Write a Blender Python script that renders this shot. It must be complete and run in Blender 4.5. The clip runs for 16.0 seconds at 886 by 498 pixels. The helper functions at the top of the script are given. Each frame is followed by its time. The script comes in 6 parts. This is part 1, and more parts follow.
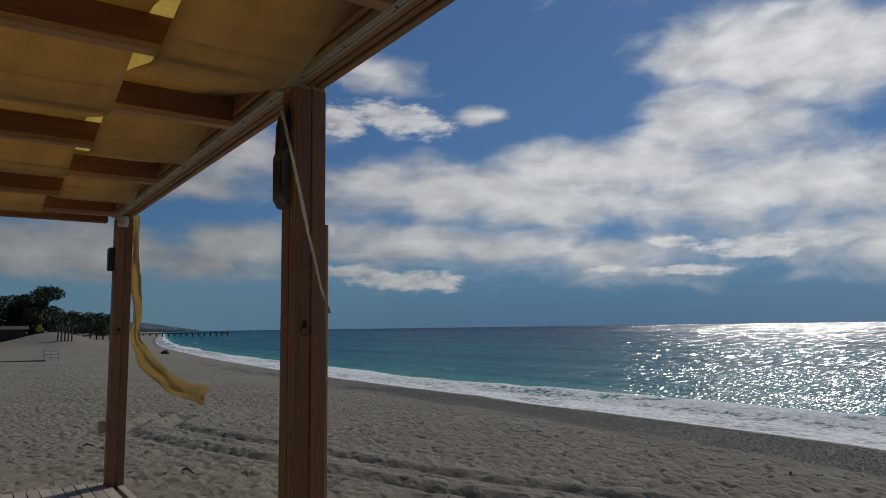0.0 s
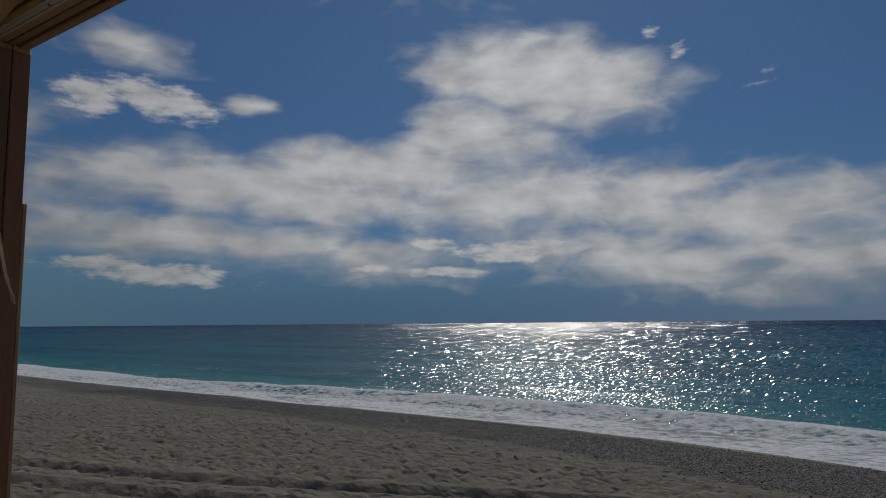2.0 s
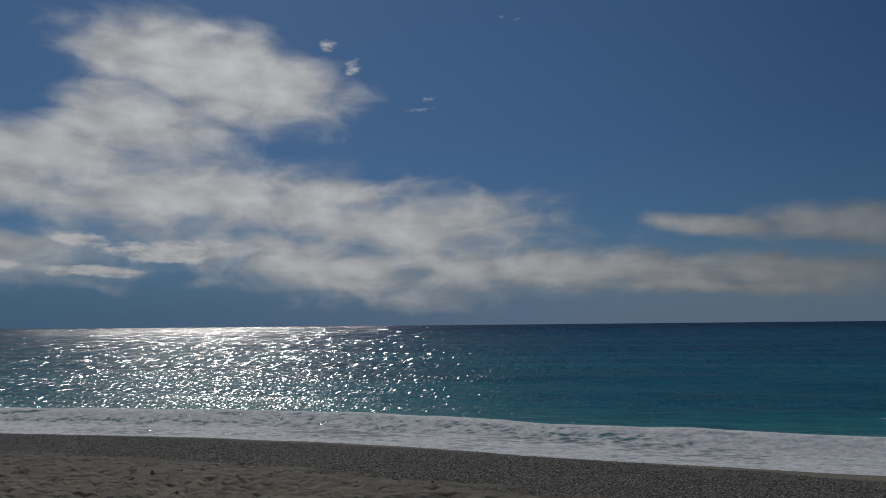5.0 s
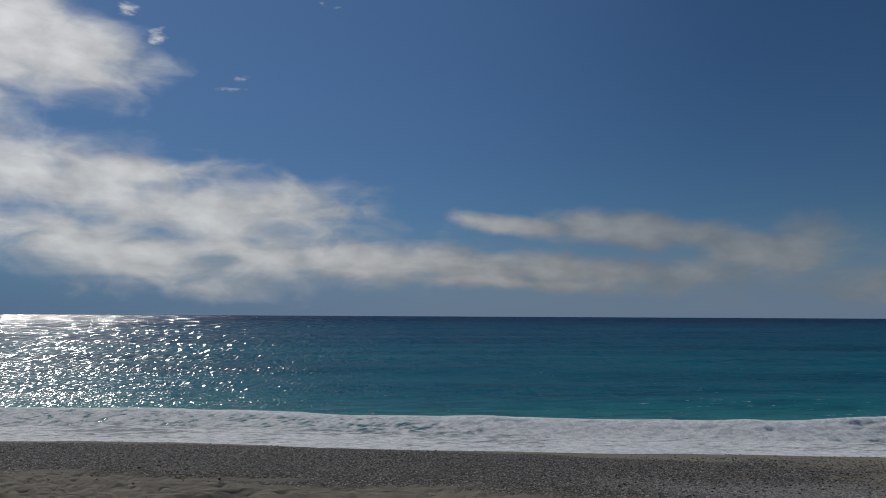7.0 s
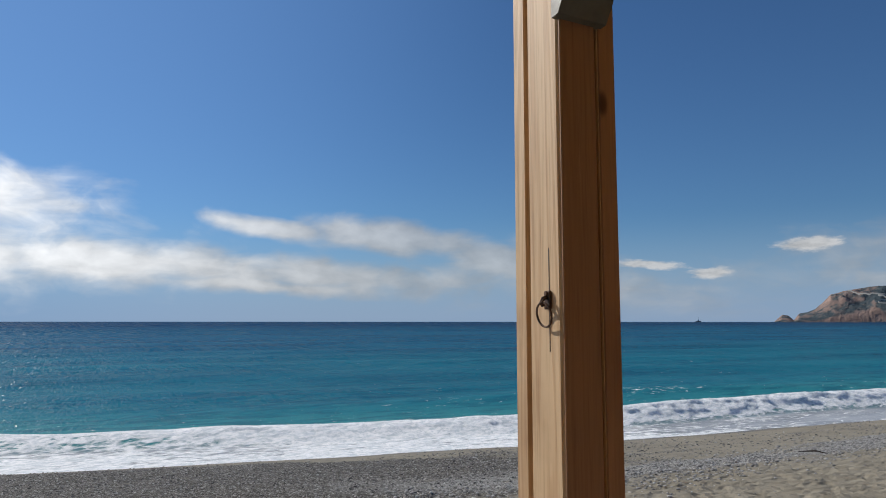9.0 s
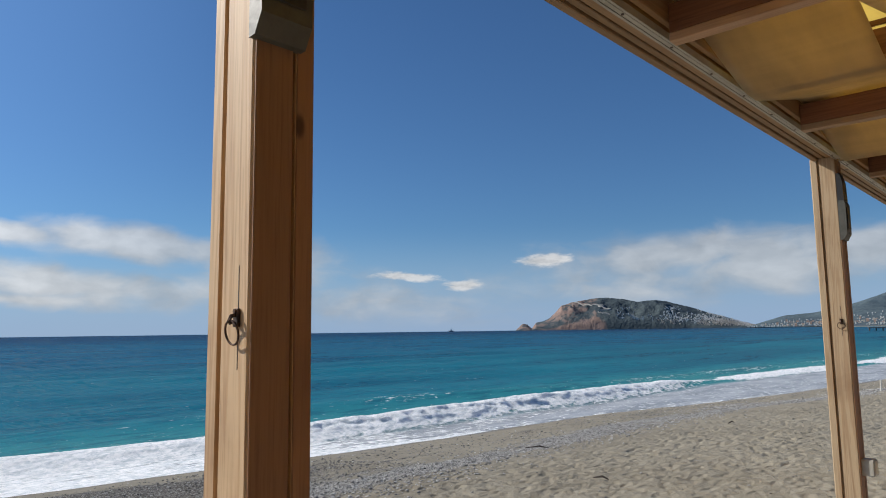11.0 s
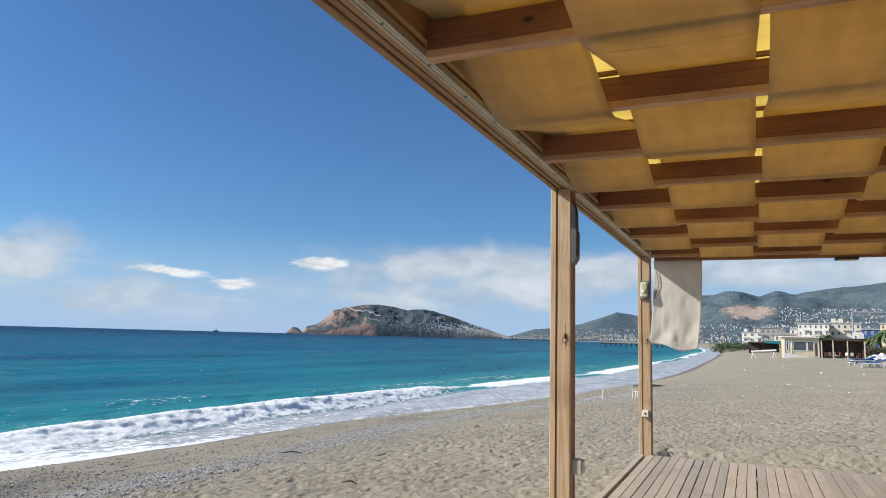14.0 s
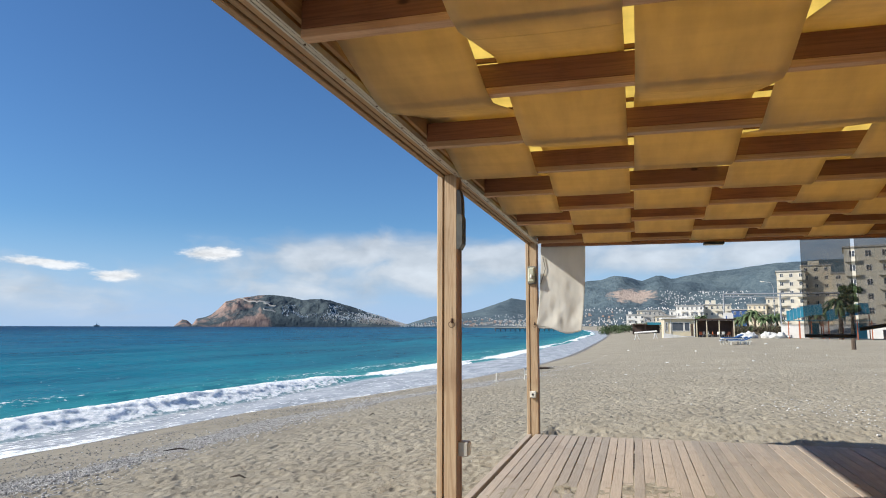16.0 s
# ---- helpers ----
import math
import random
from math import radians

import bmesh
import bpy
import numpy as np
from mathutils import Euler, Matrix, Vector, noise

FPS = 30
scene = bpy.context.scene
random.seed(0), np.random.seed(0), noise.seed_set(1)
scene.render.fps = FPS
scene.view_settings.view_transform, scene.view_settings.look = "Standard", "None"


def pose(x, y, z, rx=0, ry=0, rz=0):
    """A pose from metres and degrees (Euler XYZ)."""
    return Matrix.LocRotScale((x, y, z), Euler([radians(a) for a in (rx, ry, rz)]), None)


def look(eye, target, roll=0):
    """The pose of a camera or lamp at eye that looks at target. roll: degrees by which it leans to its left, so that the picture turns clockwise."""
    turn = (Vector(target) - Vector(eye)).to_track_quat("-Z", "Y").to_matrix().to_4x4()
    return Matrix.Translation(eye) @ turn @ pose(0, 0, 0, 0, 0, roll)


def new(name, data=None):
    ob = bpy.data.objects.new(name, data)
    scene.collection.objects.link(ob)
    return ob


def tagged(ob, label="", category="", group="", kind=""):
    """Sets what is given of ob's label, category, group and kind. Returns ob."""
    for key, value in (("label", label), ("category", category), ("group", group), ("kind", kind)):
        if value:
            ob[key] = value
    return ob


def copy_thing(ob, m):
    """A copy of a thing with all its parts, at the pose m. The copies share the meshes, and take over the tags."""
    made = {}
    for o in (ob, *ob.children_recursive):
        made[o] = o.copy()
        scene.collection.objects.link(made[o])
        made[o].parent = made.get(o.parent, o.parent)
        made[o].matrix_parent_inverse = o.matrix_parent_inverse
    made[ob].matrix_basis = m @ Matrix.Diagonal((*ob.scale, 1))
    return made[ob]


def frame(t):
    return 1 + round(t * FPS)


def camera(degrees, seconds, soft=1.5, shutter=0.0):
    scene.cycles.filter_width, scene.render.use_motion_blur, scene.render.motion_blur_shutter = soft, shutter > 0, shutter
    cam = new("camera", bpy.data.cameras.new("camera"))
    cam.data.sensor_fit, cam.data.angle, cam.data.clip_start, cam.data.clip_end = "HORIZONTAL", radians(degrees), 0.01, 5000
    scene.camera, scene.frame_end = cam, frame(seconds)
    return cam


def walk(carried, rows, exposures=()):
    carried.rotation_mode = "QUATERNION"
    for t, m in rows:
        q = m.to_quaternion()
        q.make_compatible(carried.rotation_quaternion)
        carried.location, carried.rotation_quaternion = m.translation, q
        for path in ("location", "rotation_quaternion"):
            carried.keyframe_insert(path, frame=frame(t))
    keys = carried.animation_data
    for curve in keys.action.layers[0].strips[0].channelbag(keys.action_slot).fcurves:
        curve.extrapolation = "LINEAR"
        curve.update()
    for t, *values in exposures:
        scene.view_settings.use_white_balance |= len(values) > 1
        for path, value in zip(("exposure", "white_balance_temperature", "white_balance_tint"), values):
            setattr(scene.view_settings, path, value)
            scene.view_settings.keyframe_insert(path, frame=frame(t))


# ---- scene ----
# The camera: it stands under the pergola and turns from the left along the beach to the right.
cam = camera(65.62, 16.0, soft=1.0)


def aim(x, y, z, heading, rise, lean):
    """A pose at x, y, z that looks along a heading (degrees from +x towards +y), raised by rise."""
    h, p = radians(heading), radians(rise)
    return look((x, y, z), (x + math.cos(h) * math.cos(p), y + math.sin(h) * math.cos(p), z + math.sin(p)), lean)


PATH = [
    (0.0, aim(-0.800, 0.014, 1.403, 144.98, 6.50, -0.79)),
    (0.5, aim(-0.777, 0.051, 1.398, 140.67, 6.26, -0.83)),
    (1.0, aim(-0.748, 0.080, 1.392, 137.30, 6.26, -1.11)),
    (1.5, aim(-0.710, 0.110, 1.386, 131.86, 6.11, -1.26)),
    (2.0, aim(-0.685, 0.120, 1.386, 125.63, 6.14, -0.46)),
    (2.5, aim(-0.660, 0.130, 1.385, 120.67, 5.94, 0.08)),
    (3.0, aim(-0.635, 0.140, 1.384, 116.51, 5.73, 0.24)),
    (3.5, aim(-0.609, 0.150, 1.384, 112.25, 6.14, -0.04)),
    (4.0, aim(-0.584, 0.160, 1.383, 107.37, 6.65, -0.07)),
    (6.5, aim(-0.459, 0.210, 1.380, 86.58, 5.65, -0.39)),
    (7.0, aim(-0.434, 0.221, 1.379, 82.53, 5.57, 0.30)),
    (7.5, aim(-0.373, 0.200, 1.378, 77.46, 5.63, 0.62)),
    (8.0, aim(-0.314, 0.186, 1.378, 73.27, 5.37, 0.34)),
    (8.5, aim(-0.257, 0.186, 1.379, 68.56, 5.48, -0.15)),
    (9.0, aim(-0.214, 0.196, 1.385, 62.38, 6.02, 0.03)),
    (9.5, aim(-0.190, 0.172, 1.388, 55.84, 6.45, -0.41)),
    (12.0, aim(-0.090, 0.061, 1.397, 36.71, 7.21, 0.05)),
    (12.5, aim(-0.071, 0.051, 1.393, 33.69, 7.41, 0.58)),
    (13.0, aim(-0.053, 0.037, 1.392, 30.76, 7.00, 1.05)),
    (13.5, aim(-0.035, 0.030, 1.396, 27.38, 7.08, 1.17)),
    (14.0, aim(-0.025, 0.014, 1.394, 24.12, 7.30, 1.53)),
    (14.5, aim(0.000, 0.000, 1.391, 20.83, 6.88, 1.02)),
    (15.0, aim(0.011, -0.018, 1.389, 18.62, 6.41, 0.68)),
    (15.5, aim(0.019, -0.034, 1.387, 16.85, 6.37, 0.32)),
    (16.0, aim(0.015, -0.051, 1.381, 15.50, 6.45, 0.13)),
]
EXPOSURES = [(0.0, -1.3), (1.0, -1.62), (1.5, -1.88), (2.0, -1.82), (2.5, -2.12), (3.5, -1.9), (4.0, -1.92), (6.5, -1.62), (7.0, -1.42), (7.5, -0.95), (9.0, -0.38), (12.0, 0.0), (14.5, 0.32), (16.0, 0.35)]
walk(cam, PATH, EXPOSURES)

# ---- light ----
SUN_HEADING, SUN_RISE = 116.5, 35.0


class Val:
    """A socket with arithmetic, to write node sums plainly."""

    def __init__(self, tree, out):
        self.tree, self.out = tree, out

    def op(self, kind, *others, clamp=False):
        n = self.tree.nodes.new("ShaderNodeMath")
        n.operation, n.use_clamp = kind, clamp
        for i, o in enumerate((self, *others)):
            if isinstance(o, Val):
                self.tree.links.new(o.out, n.inputs[i])
            else:
                n.inputs[i].default_value = o
        return Val(self.tree, n.outputs[0])

    def __add__(self, o):
        return self.op("ADD", o)

    def __sub__(self, o):
        return self.op("SUBTRACT", o)

    def __mul__(self, o):
        return self.op("MULTIPLY", o)

    def ramp(self, a, b, c=0.0, d=1.0, smooth=True):
        n = self.tree.nodes.new("ShaderNodeMapRange")
        n.interpolation_type = "SMOOTHSTEP" if smooth else "LINEAR"
        self.tree.links.new(self.out, n.inputs[0])
        for i, v in enumerate((a, b, c, d)):
            n.inputs[i + 1].default_value = v
        return Val(self.tree, n.outputs[0])


def node(tree, kind, links=(), operation="", vector_type=""):
    """A node with its properties and its inputs: links is a dict of input name or number to a value or a socket."""
    n = tree.nodes.new(kind)
    if operation:
        n.operation = operation
    if vector_type:
        n.vector_type = vector_type
    for k, v in dict(links).items():
        v = v.out if isinstance(v, Val) else v
        if isinstance(v, bpy.types.NodeSocket):
            tree.links.new(v, n.inputs[k])
        else:
            n.inputs[k].default_value = v
    return n


def mix(tree, fac, a, b, kind="MIX"):
    """A colour mix; a and b are colours or sockets."""
    n = tree.nodes.new("ShaderNodeMix")
    n.data_type, n.blend_type = "RGBA", kind
    for i, v in ((0, fac), (6, a), (7, b)):
        v = v.out if isinstance(v, Val) else v
        if isinstance(v, bpy.types.NodeSocket):
            tree.links.new(v, n.inputs[i])
        else:
            n.inputs[i].default_value = (*v, 1) if isinstance(v, tuple) and len(v) == 3 else v
    return n.outputs[2]


def make_sky():
    world = bpy.data.worlds.new("sky")
    scene.world = world
    world.use_nodes = True
    t = world.node_tree
    back = t.nodes["Background"]
    sky = t.nodes.new("ShaderNodeTexSky")
    sky.sky_type, sky.sun_disc, sky.sun_elevation, sky.sun_rotation = "NISHITA", False, radians(SUN_RISE), radians(90 - SUN_HEADING)
    sky.air_density, sky.dust_density, sky.ozone_density, sky.altitude = 1.0, 0.15, 3.0, 0.0
    ways = node(t, "ShaderNodeTexCoord").outputs["Generated"]
    xyz = node(t, "ShaderNodeSeparateXYZ", {0: ways})
    x, y, z = (Val(t, o) for o in xyz.outputs)
    bearing = x.op("ARCTAN2", y) * (180 / math.pi)
    rise = z.op("ARCSINE") * (180 / math.pi)
    flat = node(t, "ShaderNodeCombineXYZ", {0: bearing, 1: rise}).outputs[0]
    # wind-drawn warping, then round and feathered forms
    squeezed = node(t, "ShaderNodeCombineXYZ", {0: bearing * 0.55, 1: rise * 1.5}).outputs[0]
    warp = node(t, "ShaderNodeTexNoise", {"Vector": squeezed, "Scale": 0.22, "Detail": 4.0, "Roughness": 0.55}).outputs["Color"]
    moved = node(t, "ShaderNodeVectorMath", {0: warp, 1: (0.5, 0.5, 0.5)}, operation="SUBTRACT").outputs[0]
    moved = node(t, "ShaderNodeVectorMath", {0: moved, 1: (4.0, 1.5, 0.0)}, operation="MULTIPLY").outputs[0]
    bent = node(t, "ShaderNodeVectorMath", {0: flat, 1: moved}, operation="ADD").outputs[0]
    form = None

    def cloud(b, e, w, h, tilt=0, s=1.0):
        nonlocal form
        m = node(t, "ShaderNodeMapping", {0: bent, 1: (b, e, 0), 2: (0, 0, radians(tilt)), 3: (w * 1.25, h * 1.35, 1)}, vector_type="TEXTURE").outputs[0]
        d = Val(t, node(t, "ShaderNodeVectorMath", {0: m}, operation="LENGTH").outputs["Value"])
        one = d.op("MULTIPLY_ADD", -s, s)
        form = one if form is None else form.op("SMOOTH_MAX", one, 0.15)

    # the large cloud under the sun, its stem and the long bank
    cloud(-26.8, 19.8, 9.4, 2.9, -7, 1.25), cloud(-25.1, 18.6, 8.1, 2.5, -6, 1.1), cloud(-32.5, 15.3, 5.6, 3.0, 0, 1.0)
    cloud(-39.4, 12.9, 11.6, 1.8, 0, 0.9), cloud(-50.6, 10.9, 17.4, 2.2, -3, 1.0), cloud(-27.5, 10.2, 15.3, 2.6, 0, 0.95)
    cloud(-9.5, 8.7, 9.5, 2.2, -3, 0.8), cloud(-15.9, 10.8, 6.7, 1.1, 6, 0.7), cloud(-56.5, 6.8, 12.6, 1.7, -5, 0.9)
    cloud(-44.8, 6.2, 11.0, 1.8, -6, 0.7), cloud(-5.6, 4.6, 12.7, 1.9, 0, 0.7), cloud(-20.5, 5.9, 9.1, 2.3, -11, 0.6)
    # puffs high over the beach
    cloud(-61.0, 20.6, 4.4, 1.2, -6, 0.8)
    cloud(-51.6, 17.3, 2.2, 0.6, 0, 0.9)
    cloud(-85.2, 6.3, 9.0, 1.9, -3, 1.0), cloud(-71.3, 6.5, 4.8, 2.0, 6, 1.0), cloud(-73.4, 5.1, 5.5, 1.1, 0, 0.8)
    cloud(-71.5, 13.7, 5.3, 2.7, 11, 0.8), cloud(-75.7, 11.3, 6.3, 1.3, 0, 0.7)
    # the veil over the open sea and its streak
    cloud(-23.0, 9.6, 9.2, 2.4, -6, 0.9), cloud(-13.2, 8.2, 10.8, 2.2, -9, 0.9), cloud(-18.3, 4.9, 10.7, 1.9, -9, 0.8)
    cloud(1.2, 4.4, 15.9, 1.6, -2, 0.95), cloud(17.6, 3.7, 14.8, 1.2, -2, 0.8), cloud(12.9, 2.8, 15.1, 0.6, -2, 0.8)
    cloud(13.9, 7.7, 4.7, 0.8, -9, 1.1), cloud(23.5, 6.8, 8.3, 1.3, -7, 1.2), cloud(32.5, 5.0, 5.4, 1.4, -6, 1.0)
    # the same veil, added out of view around the sun to brighten sea reflections
    cloud(-46.0, 37.0, 22.0, 7.0, -6, 1.0), cloud(-30.0, 48.0, 26.0, 8.0, 0, 0.8)
    # the far side, above headland and hills
    cloud(35.3, 5.4, 2.9, 2.0, -6, 0.8), cloud(66.4, 5.8, 9.6, 1.5, 3, 0.8), cloud(73.1, 4.6, 8.6, 1.8, 0, 0.75)
    cloud(79.4, 5.6, 6.0, 1.6, 0, 0.8), cloud(64.1, 3.7, 9.2, 1.4, 0, 0.5), cloud(43.2, 2.6, 11.0, 1.4, 0, 0.5)
    cloud(91.4, 6.0, 8.6, 1.6, 0, 0.75), cloud(98.8, 5.6, 5.5, 1.5, 0, 0.75), cloud(108.0, 5.5, 8.0, 1.6, 0, 0.8)
    # round heads, fibres drawn out by the wind and broad gaps
    puffs = node(t, "ShaderNodeMapping", {0: bent, 2: (0, 0, radians(8)), 3: (0.8, 1.35, 1)}).outputs[0]
    fine = Val(t, node(t, "ShaderNodeTexNoise", {"Vector": puffs, "Scale": 0.27, "Detail": 7.0, "Roughness": 0.49, "Distortion": 0.4}).outputs["Fac"])
    drawn = node(t, "ShaderNodeMapping", {0: flat, 2: (0, 0, radians(9)), 3: (0.2, 1.0, 1)}).outputs[0]
    fibre = Val(t, node(t, "ShaderNodeTexNoise", {"Vector": drawn, "Scale": 0.6, "Detail": 5.0, "Roughness": 0.5, "Distortion": 0.6}).outputs["Fac"])
    broad = Val(t, node(t, "ShaderNodeTexNoise", {"Vector": squeezed, "Scale": 0.1, "Detail": 3.0}).outputs["Fac"])
    body = form + (fine - 0.5) * 1.3 + (fibre - 0.5) * 0.5 + (broad - 0.5) * 0.4 + 0.06
    cover = body.ramp(-0.12, 0.72) * rise.ramp(-0.5, 1.5) * bearing.ramp(0.0, 35.0, 0.90, 0.66)
    # thick parts are greyer below, thin ones take the sky's colour
    shade = Val(t, node(t, "ShaderNodeTexNoise", {"Vector": puffs, "Scale": 0.4, "Detail": 6.0, "Roughness": 0.5}).outputs["Fac"])
    lit = (shade - 0.5) * 0.8 + (fibre - 0.5) * 0.2 + body.ramp(0.1, 1.2, 0.5, 0.75)
    sunward = node(t, "ShaderNodeVectorMath", {0: ways, 1: (math.cos(radians(SUN_HEADING)) * math.cos(radians(SUN_RISE)), math.sin(radians(SUN_HEADING)) * math.cos(radians(SUN_RISE)), math.sin(radians(SUN_RISE)))},
                   operation="DOT_PRODUCT").outputs["Value"]
    near_sun = Val(t, sunward).ramp(0.55, 0.99)
    bright = lit.ramp(0.2, 1.0, 3.2, 8.6, smooth=False) * near_sun.op("MULTIPLY_ADD", 1.6, 1.0)
    clouds = mix(t, 1.0, (0.97, 0.98, 0.99), node(t, "ShaderNodeCombineXYZ", {0: bright, 1: bright, 2: bright}).outputs[0], "MULTIPLY")
    # clean sea air: the sky stays blue down to the horizon
    tinted = mix(t, 1.0, sky.outputs[0], (0.45, 0.68, 0.91), "MULTIPLY")
    low_air = mix(t, bearing.ramp(-80.0, -44.0), (2.1, 4.2, 6.2), (0.95, 2.65, 4.9))
    low_air = mix(t, bearing.ramp(-42.0, 10.0), low_air, (3.3, 4.65, 6.95))
    tinted = mix(t, rise.ramp(0.0, 9.0, 0.85, 0.0), tinted, low_air)
    tinted = mix(t, near_sun * 0.35, tinted, (2.6, 5.2, 10.5))
    veiled = mix(t, cover, tinted, clouds)
    # small bright heads with crisp edges, low over the water and high over the beach
    form = None
    cloud(-36.3, 6.6, 2.4, 0.5, -6), cloud(-29.9, 5.9, 5.0, 0.8, 3), cloud(-41.1, 4.6, 2.0, 0.35, 0), cloud(-35.6, 4.2, 3.4, 0.35, 0)
    cloud(-57.9, 3.7, 6.0, 0.8, -3), cloud(-62.2, 4.5, 3.6, 0.6, 0), cloud(-58.9, 17.2, 4.9, 1.3, -9), cloud(-63.6, 17.0, 2.4, 1.3, 0)
    cloud(-18.1, 22.4, 0.8, 0.5, 0, 0.40), cloud(-15.8, 20.8, 0.6, 0.45, -30, 0.28), cloud(-9.4, 18.2, 1.1, 0.3, 25, 0.22), cloud(-3.9, 24.6, 0.9, 0.25, -10, 0.2), cloud(44.2, 4.5, 2.8, 0.4, -3), cloud(48.9, 3.9, 1.8, 0.4, 0), cloud(55.6, 5.8, 2.2, 0.5, 2)
    torn = Val(t, node(t, "ShaderNodeTexNoise", {"Vector": squeezed, "Scale": 0.85, "Detail": 9.0, "Roughness": 0.6}).outputs["Fac"])
    head = (form + (torn - 0.5) * 1.6 - 0.06).ramp(0.0, 0.55)
    glow = torn.ramp(0.25, 0.7, 5.2, 8.6) * near_sun.op("MULTIPLY_ADD", 1.15, 1.0)
    heads = node(t, "ShaderNodeCombineXYZ", {0: glow, 1: glow, 2: glow}).outputs[0]
    t.links.new(mix(t, head * 0.82, veiled, heads), back.inputs[0])
    back.inputs[1].default_value = 0.10


make_sky()
sun = new("sun", bpy.data.lights.new("sun", "SUN"))
sun.data.energy, sun.data.angle, sun.data.color = 4.7, radians(0.55), (1.0, 0.95, 0.87)
h, p = radians(SUN_HEADING), radians(SUN_RISE)
sun.matrix_world = look((0, 0, 30), (-math.cos(h) * math.cos(p), -math.sin(h) * math.cos(p), 30 - math.sin(p)))

# ---- materials ----


def material(name, rough=0.6, metal=0.0, spec=0.5):
    m = bpy.data.materials.new(name)
    m.use_nodes = True
    t = m.node_tree
    b = t.nodes["Principled BSDF"]
    b.inputs["Roughness"].default_value, b.inputs["Metallic"].default_value = rough, metal
    b.inputs["Specular IOR Level"].default_value = spec
    place = node(t, "ShaderNodeNewGeometry").outputs["Position"]
    return m, t, b, place


def stretched(t, place, s):
    return node(t, "ShaderNodeVectorMath", {0: place, 1: s}, operation="MULTIPLY").outputs[0]


def noise_tex(t, place, scale, detail=5.0, rough=0.55, distort=0.0, out="Fac"):
    return Val(t, node(t, "ShaderNodeTexNoise", {"Vector": place, "Scale": scale, "Detail": detail, "Roughness": rough, "Distortion": distort}).outputs[out])


def relief(t, b, height, strength, distance):
    n = node(t, "ShaderNodeBump", {"Height": height, "Strength": strength, "Distance": distance})
    t.links.new(n.outputs[0], b.inputs["Normal"])


def plain(name, a, c, scale=6.0, rough=0.6, metal=0.0, bump=0.15, size=0.004, spec=0.5, grain=60.0):
    """Two tones over stains and grain, with a fine relief."""
    m, t, b, place = material(name, rough, metal, spec)
    big, small = noise_tex(t, place, scale, 6.0, 0.6), noise_tex(t, place, grain, 3.0)
    tone = (big * 0.7 + small * 0.3).ramp(0.32, 0.68)
    t.links.new(mix(t, tone, a, c), b.inputs["Base Color"])
    t.links.new((big * 0.3 + (rough - 0.15)).out, b.inputs["Roughness"])
    relief(t, b, small, bump, size)
    return m


def wood(name, axis, a, c, dark, rough=0.62, knots=True):
    """Sawn pine with its grain along an axis: rings, fibres, knots and a weathered tone that differs from piece to piece."""
    m, t, b, place = material(name, rough)
    info = Val(t, node(t, "ShaderNodeObjectInfo").outputs["Random"])
    shift = node(t, "ShaderNodeCombineXYZ", {0: info * 17.0, 1: info * 31.0, 2: info * 11.0}).outputs[0]
    place = node(t, "ShaderNodeVectorMath", {0: place, 1: shift}, operation="ADD").outputs[0]
    long = [15.0, 15.0, 15.0]
    long["xyz".index(axis)] = 0.55
    along = stretched(t, place, tuple(long))
    rings = Val(t, node(t, "ShaderNodeTexNoise", {"Vector": along, "Scale": 1.0, "Detail": 3.0, "Roughness": 0.45, "Distortion": 0.6}).outputs["Fac"])
    bands = (rings * 46.0).op("SINE").ramp(-0.3, 1.0, 0.0, 1.0)
    fibre = [150.0, 150.0, 150.0]
    fibre["xyz".index(axis)] = 5.0
    fibres = noise_tex(t, stretched(t, place, tuple(fibre)), 1.0, 4.0, 0.6)
    stain = noise_tex(t, place, 2.2, 5.0, 0.6)
    col = mix(t, bands * 0.5, a, c)
    col = mix(t, fibres.ramp(0.45, 0.75, 0.0, 0.5), col, dark)
    col = mix(t, stain.ramp(0.5, 0.78, 0.0, 0.55), col, dark)
    if knots:
        spots = [2.6, 2.6, 2.6]
        spots["xyz".index(axis)] = 1.3
        cell = Val(t, node(t, "ShaderNodeTexVoronoi", {"Vector": stretched(t, place, tuple(spots)), "Scale": 1.6}).outputs["Distance"])
        col = mix(t, cell.ramp(0.035, 0.075, 0.9, 0.0), col, (dark[0] * 0.35, dark[1] * 0.3, dark[2] * 0.3))
    col = mix(t, 1.0, col, node(t, "ShaderNodeCombineXYZ", {0: info.ramp(0, 1, 0.82, 1.12), 1: info.ramp(0, 1, 0.84, 1.1), 2: info.ramp(0, 1, 0.86, 1.08)}).outputs[0], "MULTIPLY")
    t.links.new(col, b.inputs["Base Color"])
    relief(t, b, fibres * 0.6 + bands * 0.4, 0.35, 0.0015)
    return m


POST = wood("pine_upright", "z", (0.60, 0.43, 0.26), (0.43, 0.25, 0.125), (0.27, 0.14, 0.065))
BEAM = wood("pine_along", "x", (0.36, 0.23, 0.12), (0.28, 0.165, 0.08), (0.17, 0.085, 0.04))
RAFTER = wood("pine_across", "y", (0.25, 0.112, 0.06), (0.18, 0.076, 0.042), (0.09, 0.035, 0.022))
RAFTER_TRIM = wood("pine_trim", "y", (0.50, 0.32, 0.19), (0.40, 0.24, 0.13), (0.24, 0.125, 0.065))
SHADE_FACING = wood("stained_shade_facing", "z", (0.33, 0.175, 0.095), (0.28, 0.145, 0.075), (0.18, 0.085, 0.045))
PLANK = wood("weathered_plank", "x", (0.42, 0.355, 0.285), (0.35, 0.29, 0.225), (0.21, 0.17, 0.13), 0.75)
